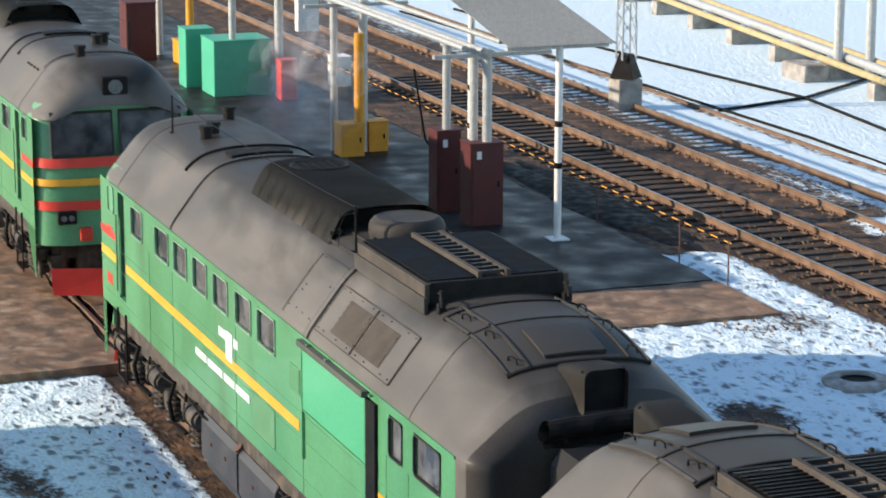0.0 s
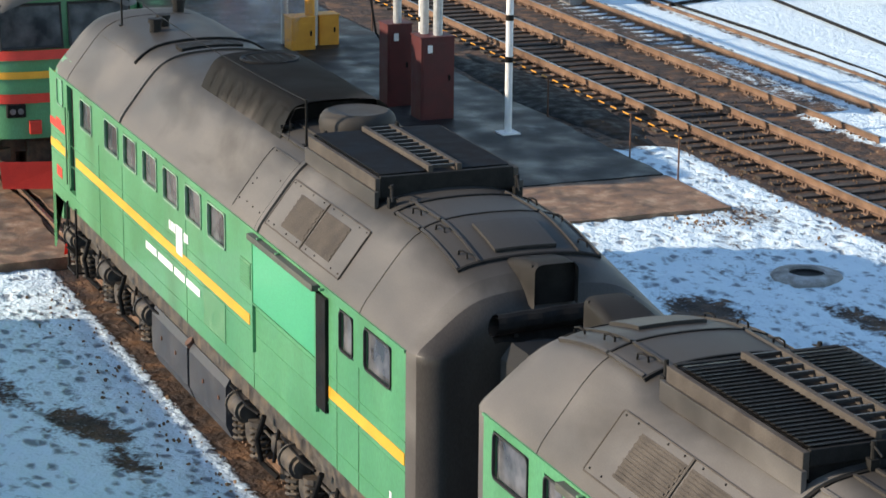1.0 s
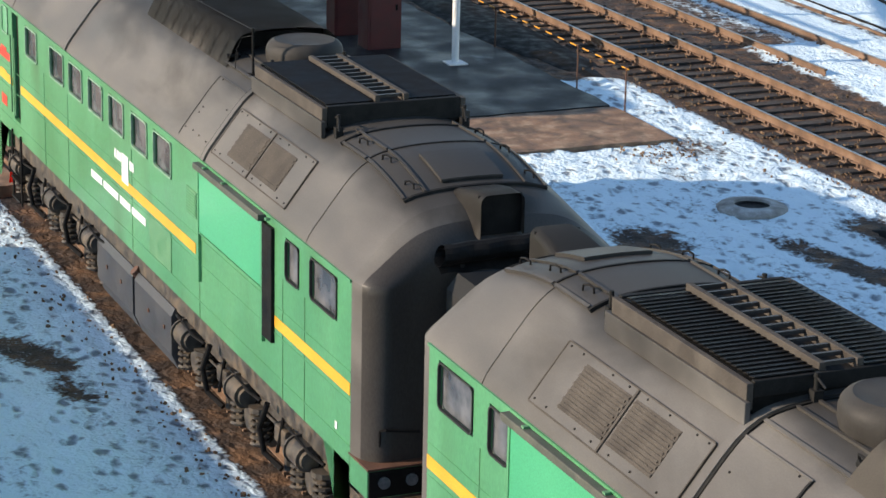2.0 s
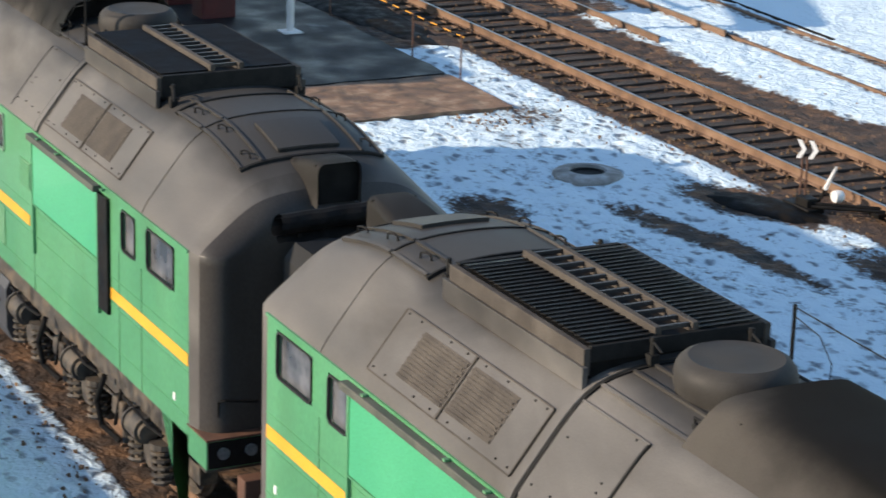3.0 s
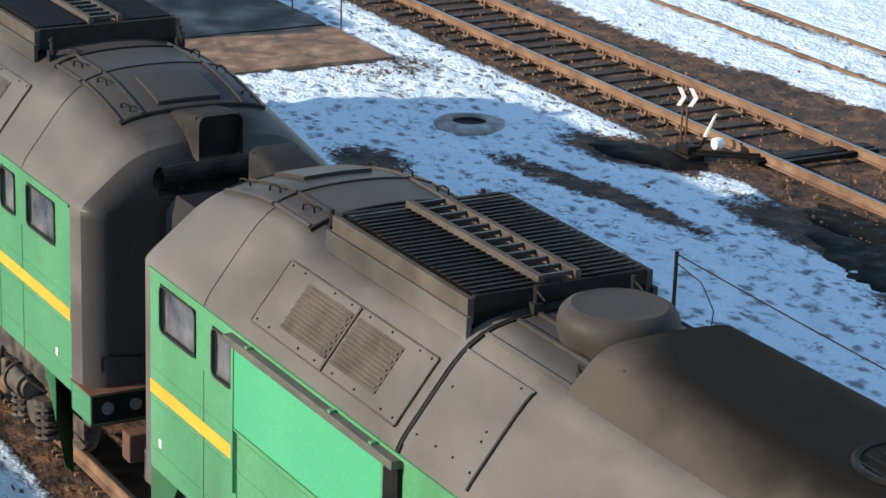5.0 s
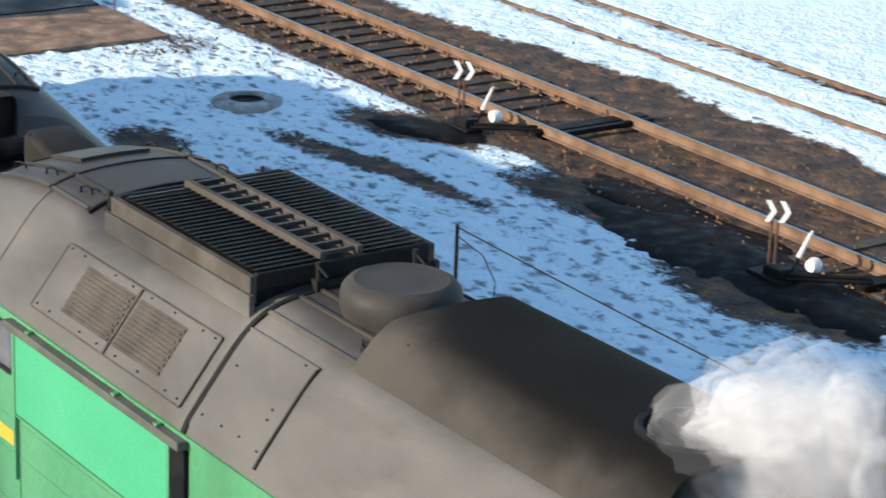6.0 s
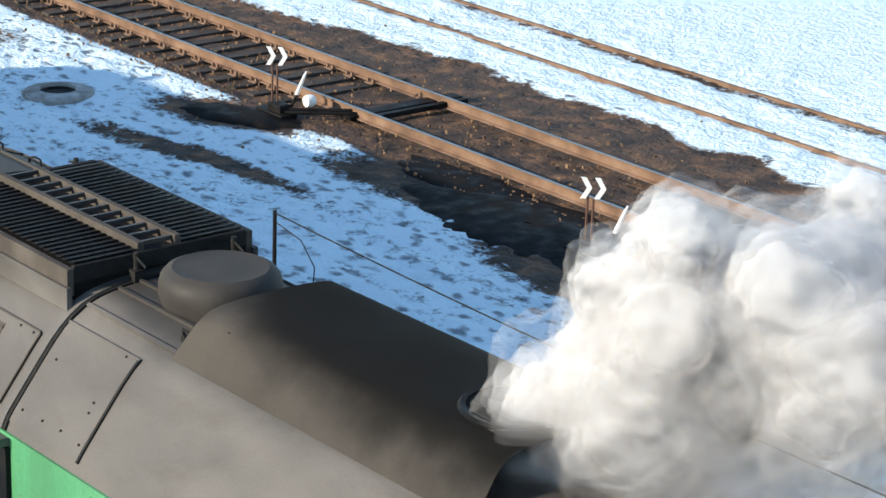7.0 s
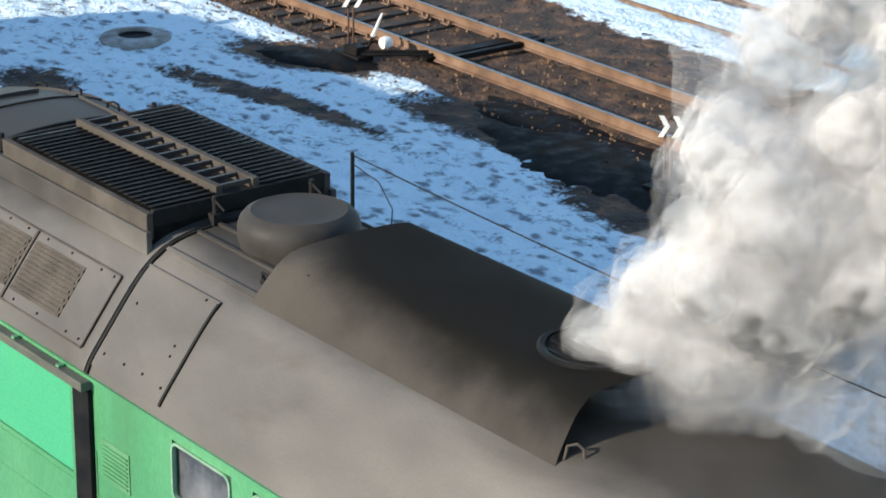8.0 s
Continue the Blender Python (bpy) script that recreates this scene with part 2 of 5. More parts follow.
def smoke_material(name, color, density):
    """Smoke: white scattering, mixed with clear air where it is thin."""
    m = bpy.data.materials.new(name)
    m.use_nodes = True
    n, l = m.node_tree.nodes, m.node_tree.links
    n.remove(n["Principled BSDF"])
    d, tl, tr = n.new("ShaderNodeBsdfDiffuse"), n.new("ShaderNodeBsdfTranslucent"), n.new("ShaderNodeBsdfTransparent")
    d.inputs["Color"].default_value = tl.inputs["Color"].default_value = (*color, 1)
    # light scatters inside the cloud, so its lumps shade softly
    ge, sc, ad, nm = n.new("ShaderNodeNewGeometry"), n.new("ShaderNodeVectorMath"), n.new("ShaderNodeVectorMath"), n.new("ShaderNodeVectorMath")
    sc.operation, ad.operation, nm.operation = "SCALE", "ADD", "NORMALIZE"
    sc.inputs["Scale"].default_value = 0.03
    l.new(ge.outputs["Normal"], sc.inputs[0])
    l.new(sc.outputs[0], ad.inputs[0])
    ad.inputs[1].default_value = (-0.05, -0.30, 0.95)
    l.new(ad.outputs[0], nm.inputs[0])
    l.new(nm.outputs[0], d.inputs["Normal"])
    a, mx = n.new("ShaderNodeMixShader"), n.new("ShaderNodeMixShader")
    a.inputs[0].default_value = 0.55
    l.new(d.outputs[0], a.inputs[1])
    l.new(tl.outputs[0], a.inputs[2])
    mx.inputs[0].default_value = density
    l.new(tr.outputs[0], mx.inputs[1])
    l.new(a.outputs[0], mx.inputs[2])
    l.new(mx.outputs[0], n["Material Output"].inputs["Surface"])
    return m


# ---- mesh helpers ----
def box(bm, x0, x1, y0, y1, z0, z1, bevel=0.0):
    r = bmesh.ops.create_cube(bm, size=1.0)
    bmesh.ops.scale(bm, vec=(x1 - x0, y1 - y0, z1 - z0), verts=r["verts"])
    bmesh.ops.translate(bm, vec=((x0 + x1) / 2, (y0 + y1) / 2, (z0 + z1) / 2), verts=r["verts"])
    if bevel:
        es = {e for v in r["verts"] for e in v.link_edges}
        bmesh.ops.bevel(bm, geom=list(es), offset=bevel, segments=2, affect="EDGES", profile=0.6)
    return bm


def tube(bm, a, b, r, seg=12, r2=None):
    a, b = Vector(a), Vector(b)
    d = b - a
    m = Matrix.Translation((a + b) / 2) @ d.to_track_quat("Z", "Y").to_matrix().to_4x4()
    bmesh.ops.create_cone(bm, cap_ends=True, segments=seg, radius1=r, radius2=r if r2 is None else r2, depth=d.length, matrix=m)
    return bm


def pipe(bm, pts, r, seg=8):
    """One bent rod through the points."""
    pts = [Vector(p) for p in pts]
    rings, side = [], None
    for i, p in enumerate(pts):
        way = (pts[min(i + 1, len(pts) - 1)] - pts[max(i - 1, 0)]).normalized()
        if side is None:
            side = way.orthogonal().normalized()
        side = (side - way * side.dot(way)).normalized()
        up = way.cross(side)
        rings.append([bm.verts.new(p + (side * math.cos(2 * math.pi * k / seg) + up * math.sin(2 * math.pi * k / seg)) * r) for k in range(seg)])
    for a, b in zip(rings, rings[1:]):
        for k in range(seg):
            bm.faces.new((a[k], a[(k + 1) % seg], b[(k + 1) % seg], b[k]))
    bm.faces.new(rings[0])
    bm.faces.new(rings[-1])
    return bm


def spin(bm, prof, centre, axis="Z", seg=24):
    """A turned body from (radius, height) pairs."""
    rings = []
    for r, h in prof:
        ring = []
        for i in range(seg):
            a = 2 * math.pi * i / seg
            p = (r * math.cos(a), r * math.sin(a), h) if axis == "Z" else (r * math.cos(a), h, r * math.sin(a))
            ring.append(bm.verts.new(Vector(centre) + Vector(p)))
        rings.append(ring)
    for p, q in zip(rings, rings[1:]):
        for i in range(seg):
            bm.faces.new((p[i], p[(i + 1) % seg], q[(i + 1) % seg], q[i]))
    bm.faces.new(rings[0])
    bm.faces.new(rings[-1])
    return bm


def loft(bm, rows, cap=False):
    vs = [[bm.verts.new(p) for p in row] for row in rows]
    for a, b in zip(vs, vs[1:]):
        for i in range(len(a) - 1):
            bm.faces.new((a[i], a[i + 1], b[i + 1], b[i]))
    if cap:
        bm.faces.new(vs[0])
        bm.faces.new(vs[-1])
    return bm


def finish(name, bm, mat, smooth=False):
    bmesh.ops.recalc_face_normals(bm, faces=bm.faces)
    me = bpy.data.meshes.new(name)
    bm.to_mesh(me)
    bm.free()
    me.materials.append(mat)
    if smooth:
        me.polygons.foreach_set("use_smooth", [True] * len(me.polygons))
        me.set_sharp_from_angle(angle=radians(35))
    return me


def part(name, bm, mat, parent, label="", smooth=False):
    """Links a bmesh, given in world metres, as one mesh under a thing or a part."""
    ob = new(name, finish(name, bm, mat, smooth))
    ob.parent = parent
    if parent is not None:
        ob.matrix_parent_inverse = Matrix.Identity(4)
        base = parent.get("base_at", (0, 0, 0))
        ob.data.transform(Matrix.Translation(-Vector(base)))
        ob["base_at"] = tuple(base)
    return tagged(ob, label)


def thing(name, at, label, category, group=""):
    ob = new(name)
    ob.location = at
    ob["base_at"] = tuple(at)
    return tagged(ob, label, category, group)


def solid(name, bm, mat, label, category, group="", kind="", smooth=False):
    return tagged(new(name, finish(name, bm, mat, smooth)), label, category, group, kind)


def B():
    return bmesh.new()


def ring_frame(bm, x0, x1, z0, z1, y, w, depth, r=0.07):
    """A window frame with rounded corners in the plane y, depth towards -y (or +y when negative)."""
    def loop(x0, x1, z0, z1, r, yy):
        out = []
        for cx, cz, a0 in ((x1 - r, z1 - r, 0), (x0 + r, z1 - r, 90), (x0 + r, z0 + r, 180), (x1 - r, z0 + r, 270)):
            for k in range(5):
                a = radians(a0 + 22.5 * k)
                out.append(bm.verts.new((cx + r * math.cos(a), yy, cz + r * math.sin(a))))
        return out
    ls = [loop(x0 - w, x1 + w, z0 - w, z1 + w, r + w, y), loop(x0 - w, x1 + w, z0 - w, z1 + w, r + w, y - depth),
          loop(x0, x1, z0, z1, r, y - depth), loop(x0, x1, z0, z1, r, y + depth)]
    for a, b in zip(ls, ls[1:]):
        for i in range(20):
            bm.faces.new((a[i], a[(i + 1) % 20], b[(i + 1) % 20], b[i]))
    return bm


# ---- the ground ----
def smoothstep(a, b, v):
    v = min(max((v - a) / (b - a), 0), 1)
    return v * v * (3 - 2 * v)


# bare places in the snow: centre, half sizes, turn in degrees, depth of the gap
BARE = [(-10.2, 11.85, 1.25, 0.6, 20, 1.0), (-4.3, 12.3, 2.8, 0.75, 8, 1.1), (-9.6, 9.85, 1.6, 0.32, 14, 0.62), (-11.6, 7.6, 0.8, 0.45, 0, 0.7),
        (-10.3, 7.3, 1.2, 0.4, 5, 0.5), (-7.5, 10.2, 1.3, 0.2, 5, 0.5), (-16.6, 11.0, 0.7, 0.5, 0, 0.35), (-1.5, 11.3, 1.5, 0.7, 0, 1.0),
        (-9.5, -2.6, 0.9, 0.35, 20, 0.7), (-8.0, -2.5, 0.5, 0.3, 20, 0.6), (-11.8, -3.6, 1.2, 0.4, 10, 0.5), (-7.5, 16.9, 1.2, 0.25, 10, 0.5)]


def snow_cover(x, y):
    """How far snow covers the ground: 1 all over, 0 bare."""
    c = 0.92 if y > 1 else 0.93
    if y > 16.0:
        c = 1.05 + 0.35 * smoothstep(16.5, 18, y)
    c -= 1.3 * (smoothstep(1.50, 1.1, -y) if y < 0 else smoothstep(1.9, 1.2, y))           # under the train
    edge = 16.15 + 0.75 * smoothstep(-16.0, -12.5, x) + 0.5 * noise.noise((x * 0.9, 3.0, 0.0))
    c -= 1.3 * smoothstep(12.15, 12.7, y) * smoothstep(edge + 0.35, edge - 0.35, y)
    for yy, w in ((18.2, 0.10), (19.7, 0.2)):
        c -= 0.85 * smoothstep(w + 0.25, w * 0.5, abs(y - yy))
    c -= 1.3 * smoothstep(-21.9, -22.9, x + 0.5 * noise.noise((y * 1.5, 7.0, 0.0))) * smoothstep(10.9, 11.15, y) * smoothstep(13.0, 12.6, y)
    if x < -24:                                                # the tracks past the platform
        c -= 0.8 * smoothstep(11.6, 12.3, y) * smoothstep(18.5, 17.4, y)
    c -= 0.06 * smoothstep(12.5, 11.3, y) * smoothstep(2, 4, y) * smoothstep(-15.0, -12.0, x)
    for px, py, a, b, turn, deep in BARE:
        if abs(x - px) < 4 and abs(y - py) < 3:
            t = radians(turn)
            u, v = (x - px) * math.cos(t) + (y - py) * math.sin(t), (y - py) * math.cos(t) - (x - px) * math.sin(t)
            c -= deep * smoothstep(1.7, 0.4, math.hypot(u / a, v / b))
    return c


def build_ground():
    def axis(a, b, fine, lo, hi):
        mid = list(np.arange(a, b + 1e-6, fine))
        left, right, s = [], [], fine
        v = a
        while v > lo:
            s *= 1.25
            v -= s
            left.append(max(v, lo))
        v, s = b, fine
        while v < hi:
            s *= 1.25
            v += s
            right.append(min(v, hi))
        return left[::-1] + mid + right
    xs, ys = axis(-24, 3, 0.085, -900, 900), axis(-5.5, 21, 0.085, -900, 900)
    verts, cover = [], []
    for x in xs:
        for y in ys:
            c = snow_cover(x, y)
            near = 1.0 if -30 < x < 6 and -8 < y < 30 else 0.0
            z = -0.03
            if near:
                p = Vector((x, y, 0))
                lump = noise.fractal(p * 1.3, 1.0, 2.0, 4) * 0.04 + noise.fractal(p * 5.0, 1.0, 2.0, 3) * 0.026
                z += lump * (0.4 + 0.6 * min(max(c, 0), 1)) + 0.05 * min(max(c, 0), 1)
                if 2.5 < y < 12:
                    d = noise.cell(p * 3.3)
                    z -= 0.02 * d
            verts.append((x, y, z))
            cover.append(c)
    ny = len(ys)
    faces = [(i * ny + j, (i + 1) * ny + j, (i + 1) * ny + j + 1, i * ny + j + 1) for i in range(len(xs) - 1) for j in range(ny - 1)]
    me = bpy.data.meshes.new("ground")
    me.from_pydata(verts, [], faces)
    me.attributes.new("cover", "FLOAT", "POINT").data.foreach_set("value", cover)
    me.polygons.foreach_set("use_smooth", [True] * len(me.polygons))
    me.materials.append(GROUND)
    tagged(new("ground", me), "trodden snow with bare brown dirt and footprints", "ground", kind="structure")


build_ground()


# ---- tracks ----
def rail_mesh(bm, y, x0, x1, top):
    prof = [(-0.066, 0), (0.066, 0), (0.066, 0.012), (0.012, 0.03), (0.010, 0.12), (0.035, 0.135), (0.036, 0.165), (-0.036, 0.165), (-0.035, 0.135), (-0.010, 0.12), (-0.012, 0.03), (-0.066, 0.012)]
    ends = [[bm.verts.new((x, y + a, top - 0.17 + b)) for a, b in prof] for x in (x0, x1)]
    for i in range(12):
        bm.faces.new((ends[0][i], ends[0][(i + 1) % 12], ends[1][(i + 1) % 12], ends[1][i]))
    for e in ends:
        bm.faces.new(e)


SLEEPER_MESH, PLATE_MESH = None, None


def build_track(label, y, x0, x1, top=0.2, sleepers=(0, 0), sink=0.0, polished=True):
    global SLEEPER_MESH, PLATE_MESH
    t = thing("railway_track", (0, y, 0), label, "track", "railway tracks")
    for s in (-0.797, 0.797):
        bm = B()
        rail_mesh(bm, y + s, x0, x1, top)
        r = part("rail", bm, RUST_RAIL, t, "rusty steel rail")
        if polished:
            bm = B()
            box(bm, x0, x1, y + s - 0.026, y + s + 0.026, top - 0.006, top + 0.001)
            part("running_surface", bm, SHINE_RAIL, r, "polished rail top")
    if SLEEPER_MESH is None:
        bm = B()
        box(bm, -0.12, 0.12, -1.36, 1.36, -0.15, 0.0, 0.012)
        SLEEPER_MESH = finish("sleeper", bm, SLEEPER)
        bm = B()
        box(bm, -0.1, 0.1, -0.17, 0.17, 0.0, 0.018)
        for dx in (-0.07, 0.07):
            for dy in (-0.11, 0.11):
                box(bm, dx - 0.018, dx + 0.018, dy - 0.022, dy + 0.022, 0.018, 0.075)
        PLATE_MESH = finish("rail_plate", bm, RUST_RAIL)
    rnd = random.Random(int(y * 10))
    x = sleepers[0]
    while x < sleepers[1]:
        o = new("sleeper", SLEEPER_MESH)
        o.parent = t
        o.location = (x + rnd.uniform(-0.02, 0.02), rnd.uniform(-0.03, 0.03), top - 0.185 - sink)
        o.rotation_euler = (0, 0, rnd.uniform(-0.015, 0.015))
        for s in (-0.797, 0.797):
            q = new("rail_plate", PLATE_MESH)
            q.parent = o
            q.location = (0, s, 0.0)
        x += 0.545
    return t


build_track("railway track in snow under the standing locomotives", 0.0, -80, 30, 0.2, (-22.5, -1.0), 0.09)
MAIN = build_track("rusty railway track with dark timber sleepers", 14.03, -90, 30, 0.2, (-46, -10.2), 0.0)
build_track("disused railway track sunk in snow", 18.95, -90, 30, 0.06, (0, 0), 0.0, False)


build_track("railway track beside the main one, past the platform", 17.2, -95, -21.0, 0.16, (-52, -21), 0.0)


# ---- the locomotive ----
YW, Z0, ZT = 1.475, 3.50, 4.455     # half width, eaves and crown of the roof
BOTTOM = 1.52
XE, XC = 1.015, 16.60               # gangway end and cab end of the side walls


ROOF_Y = (0, 0.28, 0.50, 0.66, 0.76, 0.85, 0.93, 1.02, 1.11, 1.25, 1.39, 1.44, YW)      # half the roof's section: a flat
ROOF_Z = (4.455, 4.447, 4.423, 4.387, 4.347, 4.293, 4.228, 4.132, 4.02, 3.838, 3.655, 3.58, Z0)    # crown and straight shoulders
SKEW = 0.058                        # the gangway end stands a little askew


def end_drop(x):
    """How far the roof's crown falls towards the gangway end."""
    return 0.195 * ((2.3 - x) / 1.05) ** 1.6 if x < 2.3 else 0.0


def roof_z(y, drop=0.0, half=YW):
    z = float(np.interp(min(abs(y) / half, 1) * YW, ROOF_Y, ROOF_Z))
    return z - drop * (z - Z0) / (ZT - Z0)


def arch(x, lift=0.0, y0=-YW, y1=YW, n=41, half=YW, drop=0.0):
    out = []
    drop += end_drop(max(x, XE))
    for i in range(n):
        a = math.pi * i / (n - 1)
        y = (y0 + y1) / 2 - (y1 - y0) / 2 * math.cos(a)
        z = roof_z(y, drop, half)
        # lift along the outline's own normal
        e = 0.02
        ny, nz = -(roof_z(min(y + e, half), drop, half) - roof_z(max(y - e, -half), drop, half)), 2 * e
        k = math.hypot(ny, nz)
        out.append((x, y + ny / k * lift, z + nz / k * lift))
    return out


def roof_strip(bm, x0, x1, y0, y1, lift, n=14, base=-0.004):
    """A plate that follows the roof, as thick as its lift."""
    top0, top1 = arch(x0, lift, y0, y1, n), arch(x1, lift, y0, y1, n)
    low0, low1 = arch(x0, base, y0, y1, n), arch(x1, base, y0, y1, n)
    loft(bm, [low0, top0, top1, low1])
    for a, b in ((0, 0), (-1, -1)):
        bm.faces.new([bm.verts.new(p) for p in (low0[a], top0[a], top1[a], low1[a])])
    return bm


def side_wall(bm, s, holes, x0, x1, z0, z1):
    """A wall with openings cut through and jambs 7 cm deep; s is the side, -1 or 1."""
    xs = sorted({x0, x1, *[v for h in holes for v in h[:2]]})
    zs = sorted({z0, z1, *[v for h in holes for v in h[2:]]})
    y = s * YW
    for a, b in zip(xs, xs[1:]):
        for c, d in zip(zs, zs[1:]):
            if not any(h[0] <= a and b <= h[1] and h[2] <= c and d <= h[3] for h in holes):
                bm.faces.new([bm.verts.new(p) for p in ((a, y, c), (b, y, c), (b, y, d), (a, y, d))])
    yi = s * (YW - 0.07)
    for a, b, c, d in holes:
        loft(bm, [[(a, y, c), (b, y, c), (b, y, d), (a, y, d), (a, y, c)], [(a, yi, c), (b, yi, c), (b, yi, d), (a, yi, d), (a, yi, c)]])
    bmesh.ops.remove_doubles(bm, verts=bm.verts, dist=0.0005)
    return bm


ENGINE_WINDOWS = [(7.11, 7.89), (8.16, 8.89), (9.24, 9.96), (10.27, 11.0), (11.32, 12.04), (12.33, 13.11), (13.87, 14.58)]


def gangway_end(xe, sgn, r=0.40):
    """Cross sections that round the end of the body off, outlines from one sill over the roof to the other."""
    rows = []
    for k in range(13):
        a = math.pi / 2 * k / 12
        inset = 0.30 * (1 - math.cos(a)) ** 1.05
        fall = 0.16 * math.sin(a) + 0.42 * (1 - math.cos(a)) ** 1.1
        x = xe - sgn * r * math.sin(a)
        half = YW - inset
        row = [(x, -half, z) for z in (1.34, 2.0, 2.6, 3.1, 3.4)] + arch(x, 0.0, -half, half, 41, half, fall) + [(x, half, z) for z in (3.4, 3.1, 2.6, 2.0, 1.34)]
        rows.append([(p[0] - SKEW * p[1], p[1], p[2]) for p in row])
    return rows


def build_bogie(loco, xm, s_all=(-1, 1)):
    bm = B()
    for s in s_all:
        box(bm, xm - 3.05, xm + 3.05, s * 1.04 - 0.08, s * 1.04 + 0.08, 0.88, 1.16, 0.03)
        box(bm, xm - 2.9, xm + 2.9, s * 1.24 - 0.05, s * 1.24 + 0.05, 0.98, 1.14, 0.02)
        for dx in (-3.0, -1.05, 1.05, 3.0):
            box(bm, xm + dx - 0.16, xm + dx + 0.16, s * 1.06 - 0.1, s * 1.06 + 0.1, 0.72, 0.95, 0.02)
    for dx in (-2.9, -1.05, 1.05, 2.9):
        box(bm, xm + dx - 0.12, xm + dx + 0.12, -1.0, 1.0, 0.85, 1.12)
    bogie = part("bogie", bm, GRIME, loco, "oily dark bogie frame")
    for dx in (-2.1, 0.0, 2.1):
        for s in s_all:
            bm = B()
            spin(bm, [(0.525, -0.065), (0.55, -0.05), (0.555, -0.035), (0.525, -0.025), (0.52, 0.06), (0.44, 0.065), (0.40, 0.03), (0.18, 0.025), (0.16, 0.09), (0.09, 0.1)], (xm + dx, s * 0.80, 0.725), "Y", 28)
            part("wheel", bm, GRIME, bogie, "worn steel wheel", True)
            bm = B()
            tube(bm, (xm + dx, s * 0.95, 0.725), (xm + dx, s * 1.30, 0.725), 0.19, 16)
            tube(bm, (xm + dx, s * 1.30, 0.725), (xm + dx, s * 1.34, 0.725), 0.15, 16)
            box(bm, xm + dx - 0.42, xm + dx + 0.42, s * 1.12 - 0.1, s * 1.12 + 0.1, 0.48, 0.60, 0.02)
            part("axle_box", bm, GRIME, bogie, "greasy cast axle box", True)
            for ex in (-0.36, 0.36):
                bm = B()
                pts = [(xm + dx + ex + 0.115 * math.cos(k * 0.7), s * 1.30 + 0.115 * math.sin(k * 0.7), 0.52 + 0.0092 * k) for k in range(46)]
                pipe(bm, pts, 0.025, 5)
                tube(bm, (xm + dx + ex, s * 1.30, 0.5), (xm + dx + ex, s * 1.30, 0.96), 0.07, 8)
                tube(bm, (xm + dx + ex, s * 1.30, 0.93), (xm + dx + ex, s * 1.30, 0.99), 0.15, 12)
                part("coil_spring", bm, GRIME, bogie)
            bm = B()
            tube(bm, (xm + dx - 0.18, s * 1.42, 1.06), (xm + dx + 0.14, s * 1.42, 1.06), 0.15, 16)
            tube(bm, (xm + dx - 0.25, s * 1.42, 1.06), (xm + dx - 0.18, s * 1.42, 1.06), 0.11, 14)
            tube(bm, (xm + dx + 0.14, s * 1.42, 1.06), (xm + dx + 0.17, s * 1.42, 1.06), 0.175, 16)
            tube(bm, (xm + dx + 0.17, s * 1.42, 1.06), (xm + dx + 0.50, s * 1.42, 1.02), 0.03, 8)
            box(bm, xm + dx - 0.06, xm + dx + 0.06, s * 1.25 - 0.18, s * 1.25 + 0.18, 0.95, 1.04)
            part("brake_cylinder", bm, GRIME, bogie, "", True)
            bm = B()
            pipe(bm, [(xm + dx - 0.62, s * 1.40, 1.16), (xm + dx - 0.35, s * 1.46, 1.18), (xm + dx + 0.3, s * 1.45, 1.22), (xm + dx + 0.7, s * 1.36, 1.12)], 0.02, 6)
            pipe(bm, [(xm + dx + 0.75, s * 1.38, 1.20), (xm + dx + 0.78, s * 1.42, 0.9), (xm + dx + 0.9, s * 1.40, 0.75)], 0.024, 6)
            part("air_hose", bm, BLACK, bogie)
            bm = B()
            box(bm, xm + dx + 0.62, xm + dx + 1.0, s * 1.32 - 0.09, s * 1.32 + 0.09, 0.86, 1.08, 0.03)
            tube(bm, (xm + dx + 0.81, s * 1.3, 0.86), (xm + dx + 0.81, s * 1.3, 0.55), 0.05, 8)
            part("friction_damper", bm, GRIME, bogie)
            bm = B()
            pipe(bm, [(xm + dx + 0.52, s * 1.3, 1.12), (xm + dx + 0.6, s * 1.34, 0.8), (xm + dx + 0.62, s * 1.25, 0.45)], 0.028, 7)
            box(bm, xm + dx + 0.56, xm + dx + 0.66, s * 0.8 - 0.08, s * 0.8 + 0.08, 0.5, 0.95, 0.02)
            part("brake_lever", bm, GRIME, bogie)
    for dx in (-1.45, 0.65, 2.75):
        bm = B()
        box(bm, xm + dx - 0.45, xm + dx + 0.40, -0.66, 0.66, 0.40, 1.12, 0.08)
        for s in s_all:
            box(bm, xm + dx - 0.30, xm + dx + 0.25, s * 0.95 - 0.12, s * 0.95 + 0.12, 0.34, 0.86, 0.04)
        part("traction_motor", bm, GRIME, bogie, "greasy traction motor case")
    for s in s_all:
        bm = B()
        pipe(bm, [(xm - 2.9, s * 1.22, 1.2), (xm - 1.2, s * 1.24, 1.22), (xm + 0.4, s * 1.22, 1.19), (xm + 2.9, s * 1.23, 1.22)], 0.022, 7)
        pipe(bm, [(xm - 2.6, s * 1.28, 0.9), (xm - 0.9, s * 1.3, 0.96), (xm + 1.0, s * 1.28, 0.88), (xm + 2.6, s * 1.3, 0.92)], 0.018, 7)
        part("brake_pipe", bm, GRIME, bogie)
